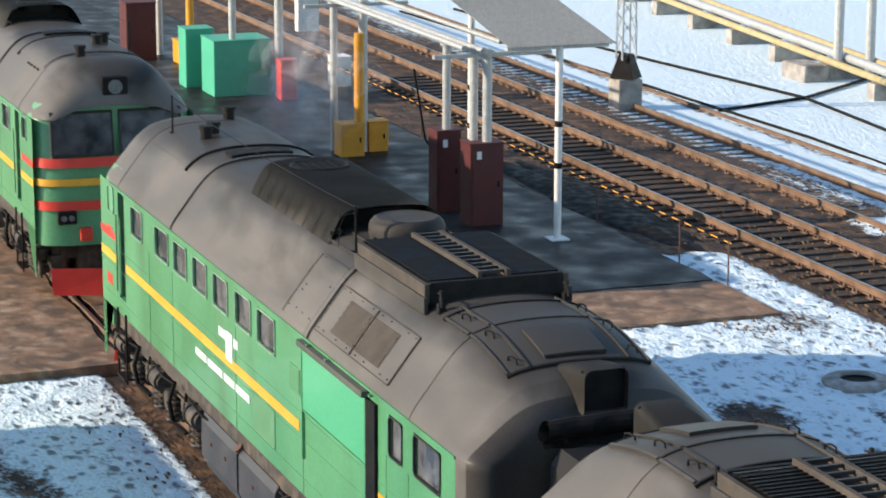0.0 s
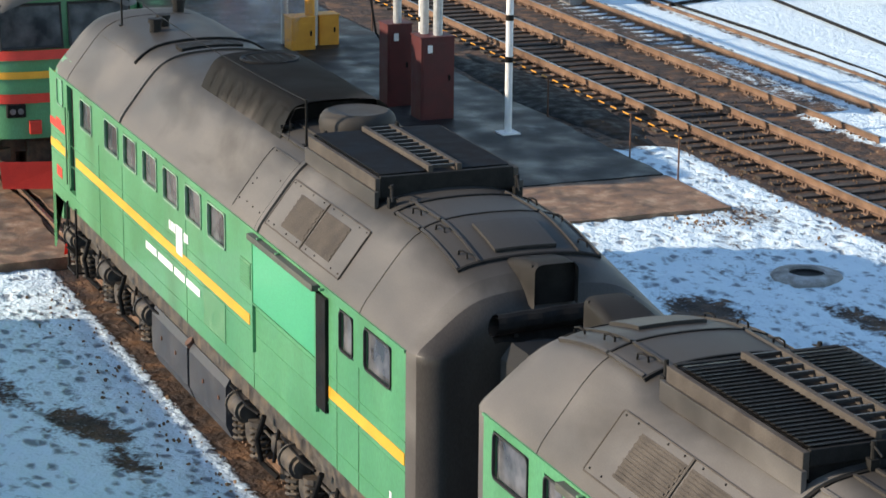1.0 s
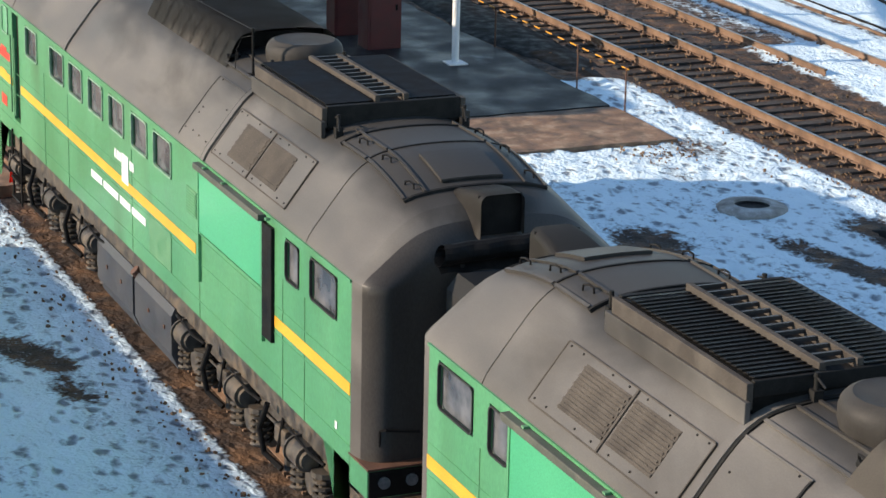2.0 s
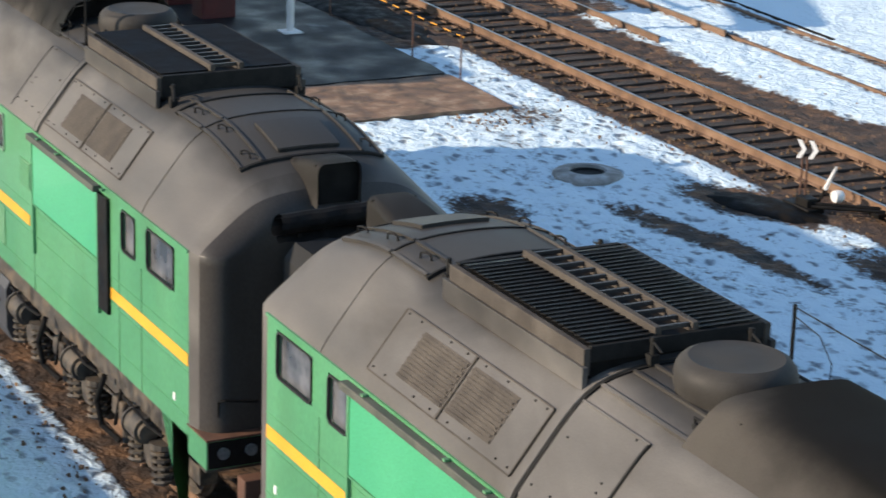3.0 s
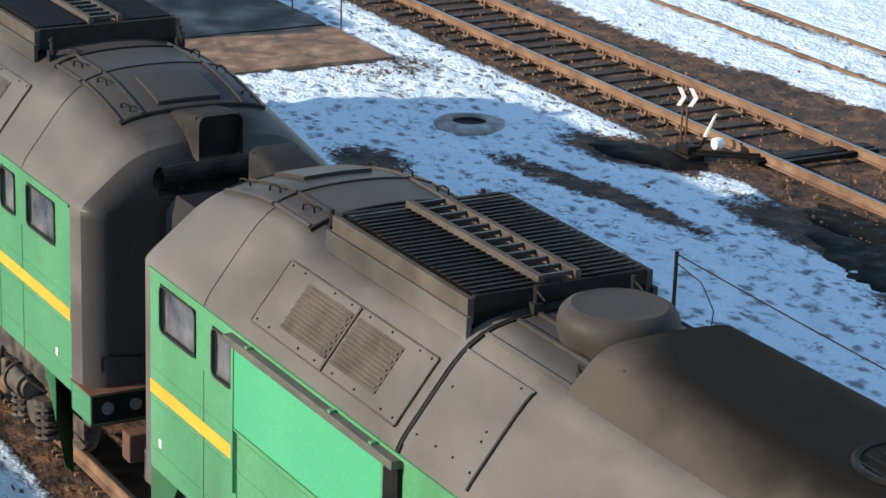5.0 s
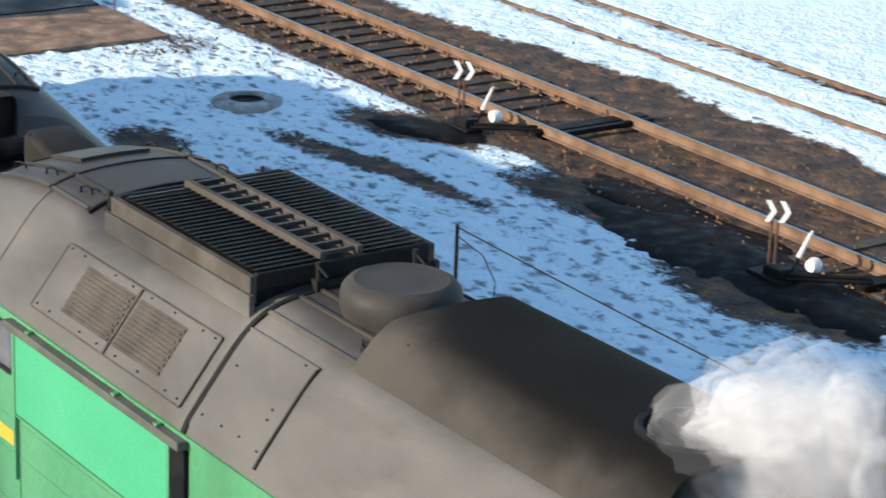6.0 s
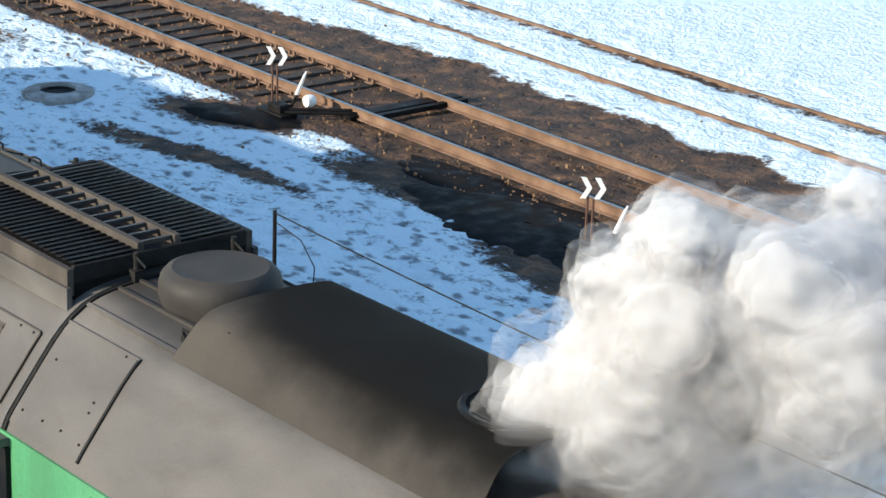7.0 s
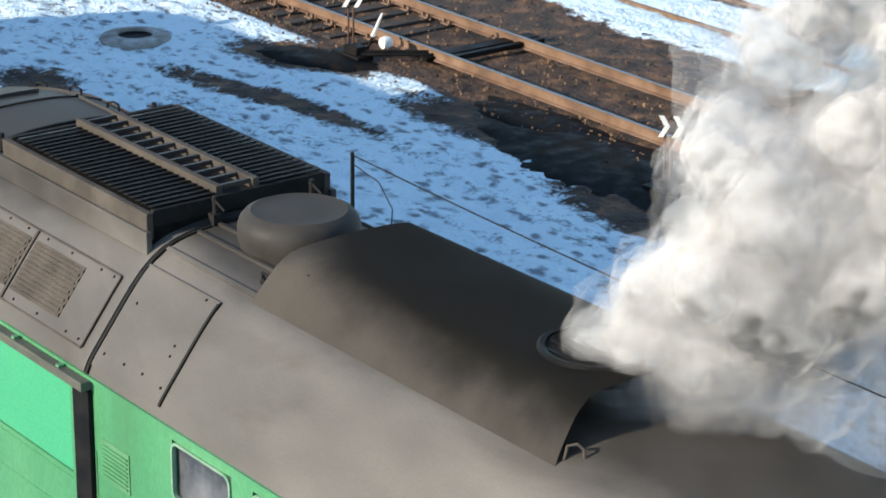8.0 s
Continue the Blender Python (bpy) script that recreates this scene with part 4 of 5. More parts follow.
def build_locomotive():
    loco = thing("diesel_locomotive", (8.9, 0, 0), "green diesel locomotive with sooty grey roof and yellow stripe", "locomotive", "locomotives in the yard")
    for s in (-1, 1):
        shutter = (2.98, 5.72) if s < 0 else (3.62, 5.95)
        slot = (5.74, 5.98) if s < 0 else (3.28, 3.60)
        holes = [(1.33, 2.14, 2.94, 3.41), (2.48, 2.92, 2.92, 3.39)] + [(a, b, 2.94, 3.41) for a, b in ENGINE_WINDOWS] + [(15.04, 15.44, 1.78, 3.44), (15.70, 16.10, 3.02, 3.45)]
        bm = B()
        side_wall(bm, s, holes, XE - SKEW * s * YW, XC, BOTTOM, Z0)
        part("side_wall", bm, GREEN, loco, "green painted sheet-metal side with streaks")
        for a, b, c, d in holes[:-2] + holes[-1:]:
            build_window(loco, s, a, b, c, d)
        # black panel behind the opening, for the shade inside the crew doorway
        bm = B()
        y = s * (YW - 0.08)
        box(bm, 15.0, 15.48, y - 0.01, y + 0.01, 1.76, 3.46)
        part("doorway", bm, BLACK, loco, "black panel painted for the shade inside the open crew doorway")
        bm = B()
        for x in (15.12, 15.38):
            tube(bm, (x, s * (YW + 0.05), 1.9), (x, s * (YW + 0.05), 3.1), 0.014, 6)
        part("handrail", bm, GREEN_DULL, loco)
        yo = s * (YW + 0.004)
        for x0, x1 in ((1.105 if s < 0 else 0.94, 2.95 if s < 0 else 3.26), (6.15, 14.95), (15.50, XC)):
            bm = B()
            box(bm, x0, x1, yo - 0.004, yo + 0.004, 2.275, 2.405)
            part("stripe", bm, YELLOW, loco, "yellow painted stripe")
        bm = B()
        box(bm, 15.6, XC, yo - 0.004, yo + 0.004, 2.62, 2.74)
        part("stripe", bm, RED, loco, "red painted stripe")
        # sliding shutter with gutter and channel
        bm = B()
        box(bm, shutter[0], shutter[1], s * YW - 0.03, s * YW + 0.03, 2.62, 3.36, 0.008)
        sh = part("sliding_shutter", bm, GREEN_LIGHT, loco, "pale glossy green shutter panel")
        bm = B()
        for x in shutter:
            box(bm, x - 0.02, x + 0.02, s * YW - 0.04, s * YW + 0.04, 2.0, 3.40)
        box(bm, shutter[0], shutter[1], s * YW - 0.038, s * YW + 0.038, 2.60, 2.615)
        part("shutter_frame", bm, GREEN, sh)
        bm = B()
        box(bm, shutter[0] - 0.06, shutter[1] + 0.26 if s < 0 else shutter[1], s * YW - 0.10, s * YW + 0.10, 3.40, 3.475, 0.01)
        part("gutter", bm, GUTTER, sh, "worn grey-brown gutter rail")
        bm = B()
        for x in (3.35, 4.9, 5.6):
            bm = B() if x > 3.4 else bm
            box(bm, x - 0.025, x + 0.025, s * (YW + 0.06) - 0.025, s * (YW + 0.06) + 0.025, 3.47, 3.495)
            part("roller", bm, GREEN_DULL, sh)
        bm = B()
        box(bm, slot[0], slot[1], s * (YW + 0.012) - 0.03, s * (YW + 0.012) + 0.03, 2.08, 3.39, 0.005)
        part("channel", bm, BLACK, sh, "black open channel")
        # emblem, lettering bars, panels
        bm = B()
        box(bm, 9.06, 9.36, yo - 0.003, yo + 0.006, 2.36, 2.74)
        for x, w in ((9.40, 0.07), (9.50, 0.10), (9.63, 0.07), (8.80, 0.06), (8.89, 0.09)):
            box(bm, x, x + w, yo - 0.003, yo + 0.006, 2.60, 2.72)
        part("emblem", bm, WHITE, loco, "white painted emblem block")
        bm = B()
        x = 8.28
        for w in (0.62, 0.5, 0.72, 0.55):
            box(bm, x, x + w, yo - 0.003, yo + 0.005, 2.03, 2.13)
            x += w + 0.08
        part("lettering_bar", bm, WHITE, loco, "white bars of lettering")
        bm = B()
        box(bm, 1.30, 1.36, yo - 0.003, yo + 0.004, 1.78, 1.86)
        part("mark", bm, WHITE, loco)
        bm = B()
        box(bm, 7.16, 8.11, yo - 0.006, yo + 0.006, 1.74, 2.24, 0.004)
        part("access_panel", bm, GREEN_DULL, loco, "worn green access panel")
        for a, b, c, d in ((6.1, 6.5, 2.72, 3.05),):
            bm = B()
            box(bm, a, b, yo - 0.006, yo + 0.008, c, d, 0.004)
            lp = part("louver_panel", bm, GREEN_DULL, loco, "small louvred panel")
            for k in range(8):
                bm = B()
                z = c + 0.03 + k * 0.035
                box(bm, a + 0.02, b - 0.02, s * (YW + 0.016) - 0.006, s * (YW + 0.016) + 0.006, z, z + 0.014)
                part("louver", bm, GREEN, lp)
        for z in (1.72, 2.20, 2.52):
            bm = B()
            box(bm, XE - SKEW * s * YW, XC, s * (YW + 0.003) - 0.004, s * (YW + 0.003) + 0.004, z, z + 0.012)
            part("body_bead", bm, GREEN, loco)
        for x in (2.30, 3.0, 6.0, 8.9, 12.15, 13.5):
            bm = B()
            box(bm, x, x + 0.012, s * (YW + 0.003) - 0.004, s * (YW + 0.003) + 0.004, BOTTOM, 2.9)
            part("body_bead", bm, GREEN_DULL, loco)
        # eaves trim
        bm = B()
        box(bm, XE - SKEW * s * YW, XC - 0.66, s * (YW + 0.008) - 0.012, s * (YW + 0.008) + 0.012, Z0 - 0.022, Z0 + 0.006)
        part("eaves_trim", bm, GREEN, loco)
        # corner aprons
        for x0, x1 in ((XE - SKEW * s * YW, 1.72), (XC - 0.75, XC)):
            bm = B()
            bm.faces.new([bm.verts.new(p) for p in ((x0, s * YW, BOTTOM), (x1, s * YW, BOTTOM), (x1 if x0 > 5 else 1.16, s * YW, 0.62), (x0 if x0 < 5 else XC - 0.12, s * YW, 0.62))])
            bmesh.ops.solidify(bm, geom=list(bm.faces), thickness=0.03)
            part("apron", bm, GREEN, loco, "green corner apron")
        # steps by the crew door
        bm = B()
        for z in (0.55, 0.85, 1.15):
            box(bm, 15.0, 15.5, s * 1.44 - 0.1, s * 1.44 + 0.1, z, z + 0.03)
        for x in (14.98, 15.52):
            tube(bm, (x, s * 1.5, 0.5), (x, s * 1.5, 1.6), 0.018, 6)
        part("steps", bm, BLACK, loco, "dark boarding steps")
    build_roof(loco)
    rows = gangway_end(XE, 1)
    # lighter roof grey paints the narrow sunlit corner before the dark end
    bm = B()
    loft(bm, rows[:5])
    corner = part("end_corner", bm, ROOF_GREY, loco, "rounded corner of the roof end, lighter grey for its sunlit strip", True)
    corner.data.set_sharp_from_angle(angle=radians(80))
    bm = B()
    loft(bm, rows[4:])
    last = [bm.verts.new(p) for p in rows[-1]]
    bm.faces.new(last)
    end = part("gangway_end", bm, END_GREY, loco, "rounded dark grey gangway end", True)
    end.data.set_sharp_from_angle(angle=radians(80))
    build_cab(loco)
    bm = B()
    box(bm, 0.7, XC, -1.38, 1.38, 1.18, BOTTOM - 0.004, 0.02)
    part("main_frame", bm, GRIME, loco, "dirty main frame")
    # fuel tank
    bm = B()
    sec = [(-1.40, 1.22), (-1.45, 1.12), (-1.45, 0.62), (-1.36, 0.42), (1.36, 0.42), (1.45, 0.62), (1.45, 1.12), (1.40, 1.22)]
    for x0, x1 in ((7.30, 8.95), (9.05, 10.80)):
        ends = [[bm.verts.new((x, y, z)) for y, z in sec] for x in (x0, x0 + 0.05, x1 - 0.05, x1)]
        for a, b in zip(ends, ends[1:]):
            for i in range(8):
                bm.faces.new((a[i], a[(i + 1) % 8], b[(i + 1) % 8], b[i]))
        bm.faces.new(ends[0])
        bm.faces.new(ends[-1])
    tank = part("fuel_tank", bm, TANK, loco, "dark grey fuel tank")
    for s in (-1, 1):
        bm = B()
        tube(bm, (9.0, s * 1.30, 1.1), (9.0, s * 1.44, 1.24), 0.07, 10)
        part("filler", bm, BROWN_METAL, tank)
        for x in (7.6, 8.3, 9.6, 10.3):
            bm = B()
            tube(bm, (x, s * 1.445, 0.9), (x, s * 1.465, 0.9), 0.03, 8)
            part("bolt", bm, BROWN_METAL, tank)
    build_bogie(loco, 4.6)
    build_bogie(loco, 13.2)
    return loco


LOCO = build_locomotive()
REAR = copy_thing(LOCO, pose(-8.9, 0, 0, 0, 0, 180))
for ob in REAR.children:           # the rear section's vent dome and hood stand nearer to its end
    if ob.name.startswith("fan_dome"):
        ob.location.x -= 0.12
    if ob.name.startswith("exhaust_hood"):
        ob.location.x -= 0.12
NEXT = copy_thing(LOCO, pose(-29.7, 0, 0, 0, 0, 0))

# ---- between and beside the locomotives ----
REAR["base_at"] = (0, 0, 0)


def rear_part(name, bm, mat, label=""):
    """A part of the rear section only, given in world metres."""
    bm.transform(pose(-8.9, 0, 0, 0, 0, 180).inverted())
    return part(name, bm, mat, REAR, label)


def build_gangway():
    bm = B()
    rows = []
    for k in range(15):
        x = -0.52 + 1.04 * k / 14
        g = 0.05 * (k % 2)
        rows.append([(x, -0.62 + g, 1.5), (x, -0.62 + g, 3.45 - g), (x, -0.5 + g, 3.6 - g), (x, 0.5 - g, 3.6 - g), (x, 0.62 - g, 3.45 - g), (x, 0.62 - g, 1.5)])
    loft(bm, rows)
    rear_part("gangway_bellows", bm, RUBBER, "black pleated gangway bellows")
    bm = B()
    # rolled tarpaulin hung across the end
    rows = []
    for k in range(19):
        y = -0.93 + 1.36 * k / 18
        sag = 0.012 * math.sin(k * 1.3)
        row = []
        for j in range(22):
            a = 2 * math.pi * 1.55 * j / 21
            r = 0.125 - 0.05 * j / 21
            row.append((0.02 + r * math.cos(a) + sag, y + 0.03 * math.sin(j * 0.5), 4.0 + 0.035 * y + r * math.sin(a)))
        row.append((0.06, y, 3.80 + sag))
        rows.append(row)
    loft(bm, rows)
    bmesh.ops.solidify(bm, geom=list(bm.faces), thickness=0.008)
    rear_part("rolled_tarpaulin", bm, TARP, "rolled black tarpaulin")
    for y in (-0.7, 0.3):
        bm = B()
        box(bm, -0.50, 0.05, y - 0.02, y + 0.02, 3.84, 3.88)
        rear_part("tarpaulin_bracket", bm, SEAM)
    # lamp box at the corner
    bm = B()
    box(bm, -0.96, -0.44, -1.475, -0.72, 1.33, 1.64, 0.01)
    lb = rear_part("lamp_box", bm, GREEN, "green corner lamp box")
    for y in (-1.3, -1.0):
        bm = B()
        tube(bm, (-0.43, y, 1.50), (-0.405, y, 1.50), 0.065, 16)
        bm.transform(pose(-8.9, 0, 0, 0, 0, 180).inverted())
        part("lens", bm, LAMP_GLASS, lb, "round lamp lens")
    bm = B()
    box(bm, -0.442, -0.425, -1.46, -0.735, 1.345, 1.625)
    bm.transform(pose(-8.9, 0, 0, 0, 0, 180).inverted())
    part("face_plate", bm, BLACK, lb, "black lamp face")
    bm = B()
    box(bm, -0.97, -0.42, -1.48, -0.71, 1.64, 1.66)
    bm.transform(pose(-8.9, 0, 0, 0, 0, 180).inverted())
    part("box_lid", bm, BROWN_METAL, lb, "rusty brown lid")
    bm = B()
    pipe(bm, [(-0.60, -1.28, 1.68), (-0.56, -1.30, 2.0), (-0.52, -1.25, 2.02), (-0.48, -0.9, 1.98)], 0.014, 6)
    rear_part("grab_rail", bm, BLACK)
    bm = B()
    box(bm, -0.3, -0.1, -1.2, -0.9, 1.0, 1.30, 0.02)
    tube(bm, (-0.9, -0.9, 0.95), (0.9, -0.9, 0.95), 0.05, 10)
    box(bm, -0.25, 0.25, -0.3, 0.3, 0.9, 1.25, 0.05)
    rear_part("coupler", bm, BROWN_METAL, "rusty coupler")


build_gangway()


# ---- platform ----
def slab(name, x0, x1, y0, y1, z0, z1, mat, label, lumps=0.012, step=0.4):
    """A worn slab with an uneven top and edges."""
    bm = B()
    nx, ny = max(2, int((x1 - x0) / step)), max(2, int((y1 - y0) / step))
    rows = []
    for i in range(nx + 1):
        row = []
        for j in range(ny + 1):
            x, y = x0 + (x1 - x0) * i / nx, y0 + (y1 - y0) * j / ny
            edge = 0.07 * noise.noise((x * 1.7, y * 1.7, 5.0)) if i in (0, nx) or j in (0, ny) else 0
            row.append((x + edge, y + edge, z1 + lumps * noise.noise((x * 0.9, y * 0.9, 1.0))))
        rows.append(row)
    loft(bm, rows)
    r = bmesh.ops.extrude_face_region(bm, geom=list(bm.faces))
    for v in [g for g in r["geom"] if isinstance(g, bmesh.types.BMVert)]:
        v.co.z = z0
    return tagged(new(name, finish(name, bm, mat)), label, "pavement", kind="structure")


# wet and oily, with the locomotive's shade also put into the dark colour
slab("platform", -75, -19.75, 2.3, 10.95, -0.2, 0.09, WET_SHADED, "wet oily platform, darkened further for shade, with thin snow remains")
slab("concrete_slab", -19.70, -17.15, 2.3, 11.0, -0.2, 0.075, SLAB, "muddy brown concrete slab at the platform end", 0.02, 0.2)
slab("crossing_deck", -60, -17.45, -7.5, -0.95, -0.2, 0.16, SLAB, "worn brown planked crossing beside the rail", 0.015, 0.3)
slab("crossing_infill", -60, -17.45, -0.62, -0.1, -0.2, 0.16, SLAB, "worn brown infill between the rails", 0.015, 0.3)


def build_manhole():
    cx, cy = -12.75, 10.02
    t = thing("manhole", (cx, cy, 0), "raised round concrete manhole ring in the snow", "manhole")
    bm = B()
    spin(bm, [(0.60, -0.06), (0.585, 0.05), (0.54, 0.085), (0.36, 0.125), (0.315, 0.12), (0.30, 0.09), (0.295, 0.0)], (cx, cy, 0), "Z", 48)
    for v in bm.verts:
        v.co.z += 0.004 * noise.noise(v.co * 4)
    part("ring", bm, OLD_CONCRETE, t, "grey concrete ring", True)
    bm = B()
    spin(bm, [(0.296, -0.02), (0.294, 0.075), (0.25, 0.07), (0.23, 0.05), (0.02, 0.05)], (cx, cy, 0), "Z", 32)
    part("cover", bm, BLACK, t, "dark iron cover", True)


build_manhole()


def build_switch_stand(at, label):
    """A hand-worked point lever with a double-arrow indicator, weight and rods to the rail."""
    x, y = at
    t = thing("switch_stand", (x, y, 0), label, "switch stand", "switch stands")
    right, fwd = Vector((0.72, 0.69, 0)), Vector((0.69, -0.72, 0))
    o = Vector((x, y, 0))
    bm = B()
    box(bm, x - 0.30, x + 0.42, y - 0.16, y + 0.16, -0.02, 0.07, 0.02)
    box(bm, x - 0.05, x + 0.30, y - 0.10, y + 0.12, 0.05, 0.20, 0.03)
    part("base", bm, BLACK, t, "black oily base casting")
    for d in (-0.03, 0.05):
        bm = B()
        tube(bm, o + right * d + Vector((0, 0, 0.05)), o + right * d + Vector((0, 0, 0.78 if d > 0 else 0.92)), 0.018, 8)
        part("post", bm, BROWN_METAL, t, "rusty post")
    for d in (-0.13, 0.06):
        bm = B()
        c = o + right * d + fwd * 0.03 + Vector((0, 0, 0.95))
        q = [(0, 0.15), (0.075, 0.15), (0.16, 0.0), (0.075, -0.15), (0, -0.15), (0.085, 0.0)]
        ends = [[bm.verts.new(c + right * a + Vector((0, 0, b)) + fwd * k) for a, b in q] for k in (0, 0.012)]
        for i in range(6):
            bm.faces.new((ends[0][i], ends[0][(i + 1) % 6], ends[1][(i + 1) % 6], ends[1][i]))
        for e in ends:
            bm.faces.new((e[0], e[1], e[2], e[5]))
            bm.faces.new((e[5], e[2], e[3], e[4]))
        part("arrow_board", bm, WHITE, t, "white arrow-shaped indicator board")
    lo, hi = o + right * 0.28 + Vector((0, 0, 0.12)), o + right * 0.52 + Vector((0, 0, 0.72))
    bm = B()
    tube(bm, lo, lo.lerp(hi, 0.35), 0.022, 8)
    lev = part("lever", bm, BLACK, t, "hand lever with white grip")
    bm = B()
    tube(bm, lo.lerp(hi, 0.35), lo.lerp(hi, 0.92), 0.034, 8, 0.024)
    tube(bm, lo.lerp(hi, 0.92), hi, 0.016, 8)
    part("grip", bm, WHITE, lev, "white painted grip")
    bm = B()
    c = o + right * 0.58 + Vector((0, 0, 0.24))
    spin(bm, [(0.04, -0.09), (0.09, -0.08), (0.11, 0.0), (0.09, 0.07), (0.04, 0.09)], c, "Y", 14)
    for v in bm.verts:
        v.co += Vector((0, 0, 0.012)) * noise.noise(v.co * 9)
    part("counterweight", bm, WHITE, t, "chipped white counterweight", True)
    bm = B()
    tube(bm, o + Vector((0.25, 0.0, 0.12)), o + Vector((0.95, 0.95, 0.12)), 0.03, 8)
    tube(bm, o + Vector((0.35, -0.05, 0.10)), o + Vector((1.05, 0.90, 0.10)), 0.03, 8)
    part("pull_rod", bm, BLACK, t, "oily black rod")
    bm = B()
    box(bm, x + 0.85, x + 1.10, y + 0.7, y + 3.0, 0.02, 0.09)
    box(bm, x + 1.25, x + 1.36, y + 0.95, y + 2.9, 0.04, 0.12)
    part("cross_bar", bm, BLACK, t, "oily black cross bar")
    return t


build_switch_stand((-10.0, 12.35), "point lever with white double arrows beside the rail")
build_switch_stand((-2.05, 11.88), "point lever with white double arrows and weight on oily ground")


def more_sleepers():
    for x in np.arange(-2.5, 3.5, 0.56):
        o = new("sleeper", SLEEPER_MESH)
        o.parent = MAIN
        o.location = (x, 0.02 * math.sin(x * 7), 0.0)


more_sleepers()


def oil_stain(x, y, a, b, turn, seed):
    """A flat black patch with a ragged outline, for soaked and for shadowed ground."""
    bm = B()
    n = 56
    ring = []
    for i in range(n):
        t = 2 * math.pi * i / n
        k = 1 + 0.32 * noise.fractal(Vector((math.cos(t) * 1.6, math.sin(t) * 1.6, seed)), 1.0, 2.0, 4)
        u, v = a * k * math.cos(t), b * k * math.sin(t)
        ct, st = math.cos(radians(turn)), math.sin(radians(turn))
        ring.append((x + u * ct - v * st, y + u * st + v * ct))
    rows = [[(x + (px - x) * f, y + (py - y) * f, 0.052 - 0.08 * f ** 4 + 0.012 * noise.noise((px * f * 2, py * f * 2, seed))) for px, py in ring + ring[:1]] for f in (0.02, 0.3, 0.55, 0.75, 0.9, 1.0)]
    loft(bm, rows)
    return solid("oil_stain", bm, OIL, "black patch for oil-soaked and shadowed ground", "stain", kind="structure", smooth=True)


oil_stain(-10.2, 11.85, 1.15, 0.5, 20, 1.0)
oil_stain(-3.4, 12.0, 2.4, 0.95, 2, 2.0)
oil_stain(-5.6, 12.65, 1.4, 0.45, 4, 3.0)
oil_stain(-1.0, 11.9, 1.5, 0.75, 0, 4.0)
# this one paints the shadowed wet trench beside the platform black
oil_stain(-28.0, 11.95, 5.6, 0.75, 0, 5.0)


# ---- clutter of the platform ----
def build_barrier():
    t = thing("barrier", (-19.3, 11.0, 0), "low barrier of thin rusty posts with a yellow and black line", "barrier")
    xs = [-19.29, -21.36, -25.3, -27.4, -31.5, -36.0, -41.0, -46.0]
    for x in xs:
        bm = B()
        tube(bm, (x, 11.0, -0.1), (x, 11.0, 0.93), 0.018, 8)
        box(bm, x - 0.03, x + 0.03, 10.98, 11.02, 0.89, 0.93)
        part("post", bm, BROWN_METAL, t, "thin rusty post")
    x, k = -19.2, 0
    while x > -46:
        bm = B()
        box(bm, x - 0.28, x, 10.99, 11.01, 0.885, 0.908)
        part("band", bm, ORANGE if k % 2 == 0 else BLACK, t)
        x -= 0.28
        k += 1


build_barrier()


def build_cabinet(x, y, w, d, h, mat, label, name="dispenser_cabinet", top=None):
    t = thing(name, (x, y, 0.08), label, "cabinet", "cabinets on the platform")
    bm = B()
    box(bm, x - w / 2, x + w / 2, y - d / 2, y + d / 2, 0.08, h, 0.02)
    body = part("body", bm, mat, t)
    bm = B()
    box(bm, x - w / 2 - 0.02, x + w / 2 + 0.02, y - d / 2 - 0.02, y + d / 2 + 0.02, h, h + 0.03, 0.008)
    part("lid", bm, top or mat, t, "projecting lid")
    bm = B()
    box(bm, x + w / 2, x + w / 2 + 0.012, y - d / 2 + 0.05, y + d / 2 - 0.05, 0.2, h - 0.12, 0.005)
    door = part("door", bm, mat, t)
    bm = B()
    box(bm, x + w / 2 + 0.012, x + w / 2 + 0.03, y + d / 2 - 0.14, y + d / 2 - 0.10, h * 0.5, h * 0.5 + 0.12)
    part("handle", bm, BLACK, door)
    return t


c1 = build_cabinet(-26.0, 8.68, 0.58, 0.74, 1.80, DARK_RED, "tall dark red metal cabinet on the wet platform")
c2 = build_cabinet(-27.5, 8.42, 0.52, 0.55, 1.83, DARK_RED, "tall dark red metal cabinet behind its twin")
for c, x, y in ((c1, -25.70, 8.50), (c2, -27.23, 8.33)):
    bm = B()
    box(bm, x - 0.006 + 0.0, x + 0.02, y - 0.05, y + 0.05, 1.50, 1.66)
    part("mark", bm, WHITE, c, "small white plate")
build_cabinet(-44.3, 8.6, 1.3, 1.6, 1.60, MINT, "mint green metal cabinet", top=MINT)
build_cabinet(-45.9, 7.9, 0.8, 0.8, 1.70, MINT, "narrow mint green metal cabinet")
build_cabinet(-42.8, 9.6, 0.45, 0.45, 1.15, RED, "small red metal cabinet")
build_cabinet(-34.3, 8.55, 0.55, 0.6, 0.85, ORANGE, "low yellow metal bollard box")
build_cabinet(-34.7, 9.35, 0.45, 0.5, 0.80, ORANGE, "low yellow metal bollard box beside a post")
build_cabinet(-50.2, 8.9, 0.9, 0.9, 0.75, ORANGE, "low yellow metal box far along the platform")
build_cabinet(-51.5, 7.6, 0.9, 0.9, 1.8, DARK_RED, "tall dark red metal cabinet far along the platform")
build_cabinet(-44.6, 11.7, 0.6, 0.5, 0.9, WHITE, "small white box by the tracks")


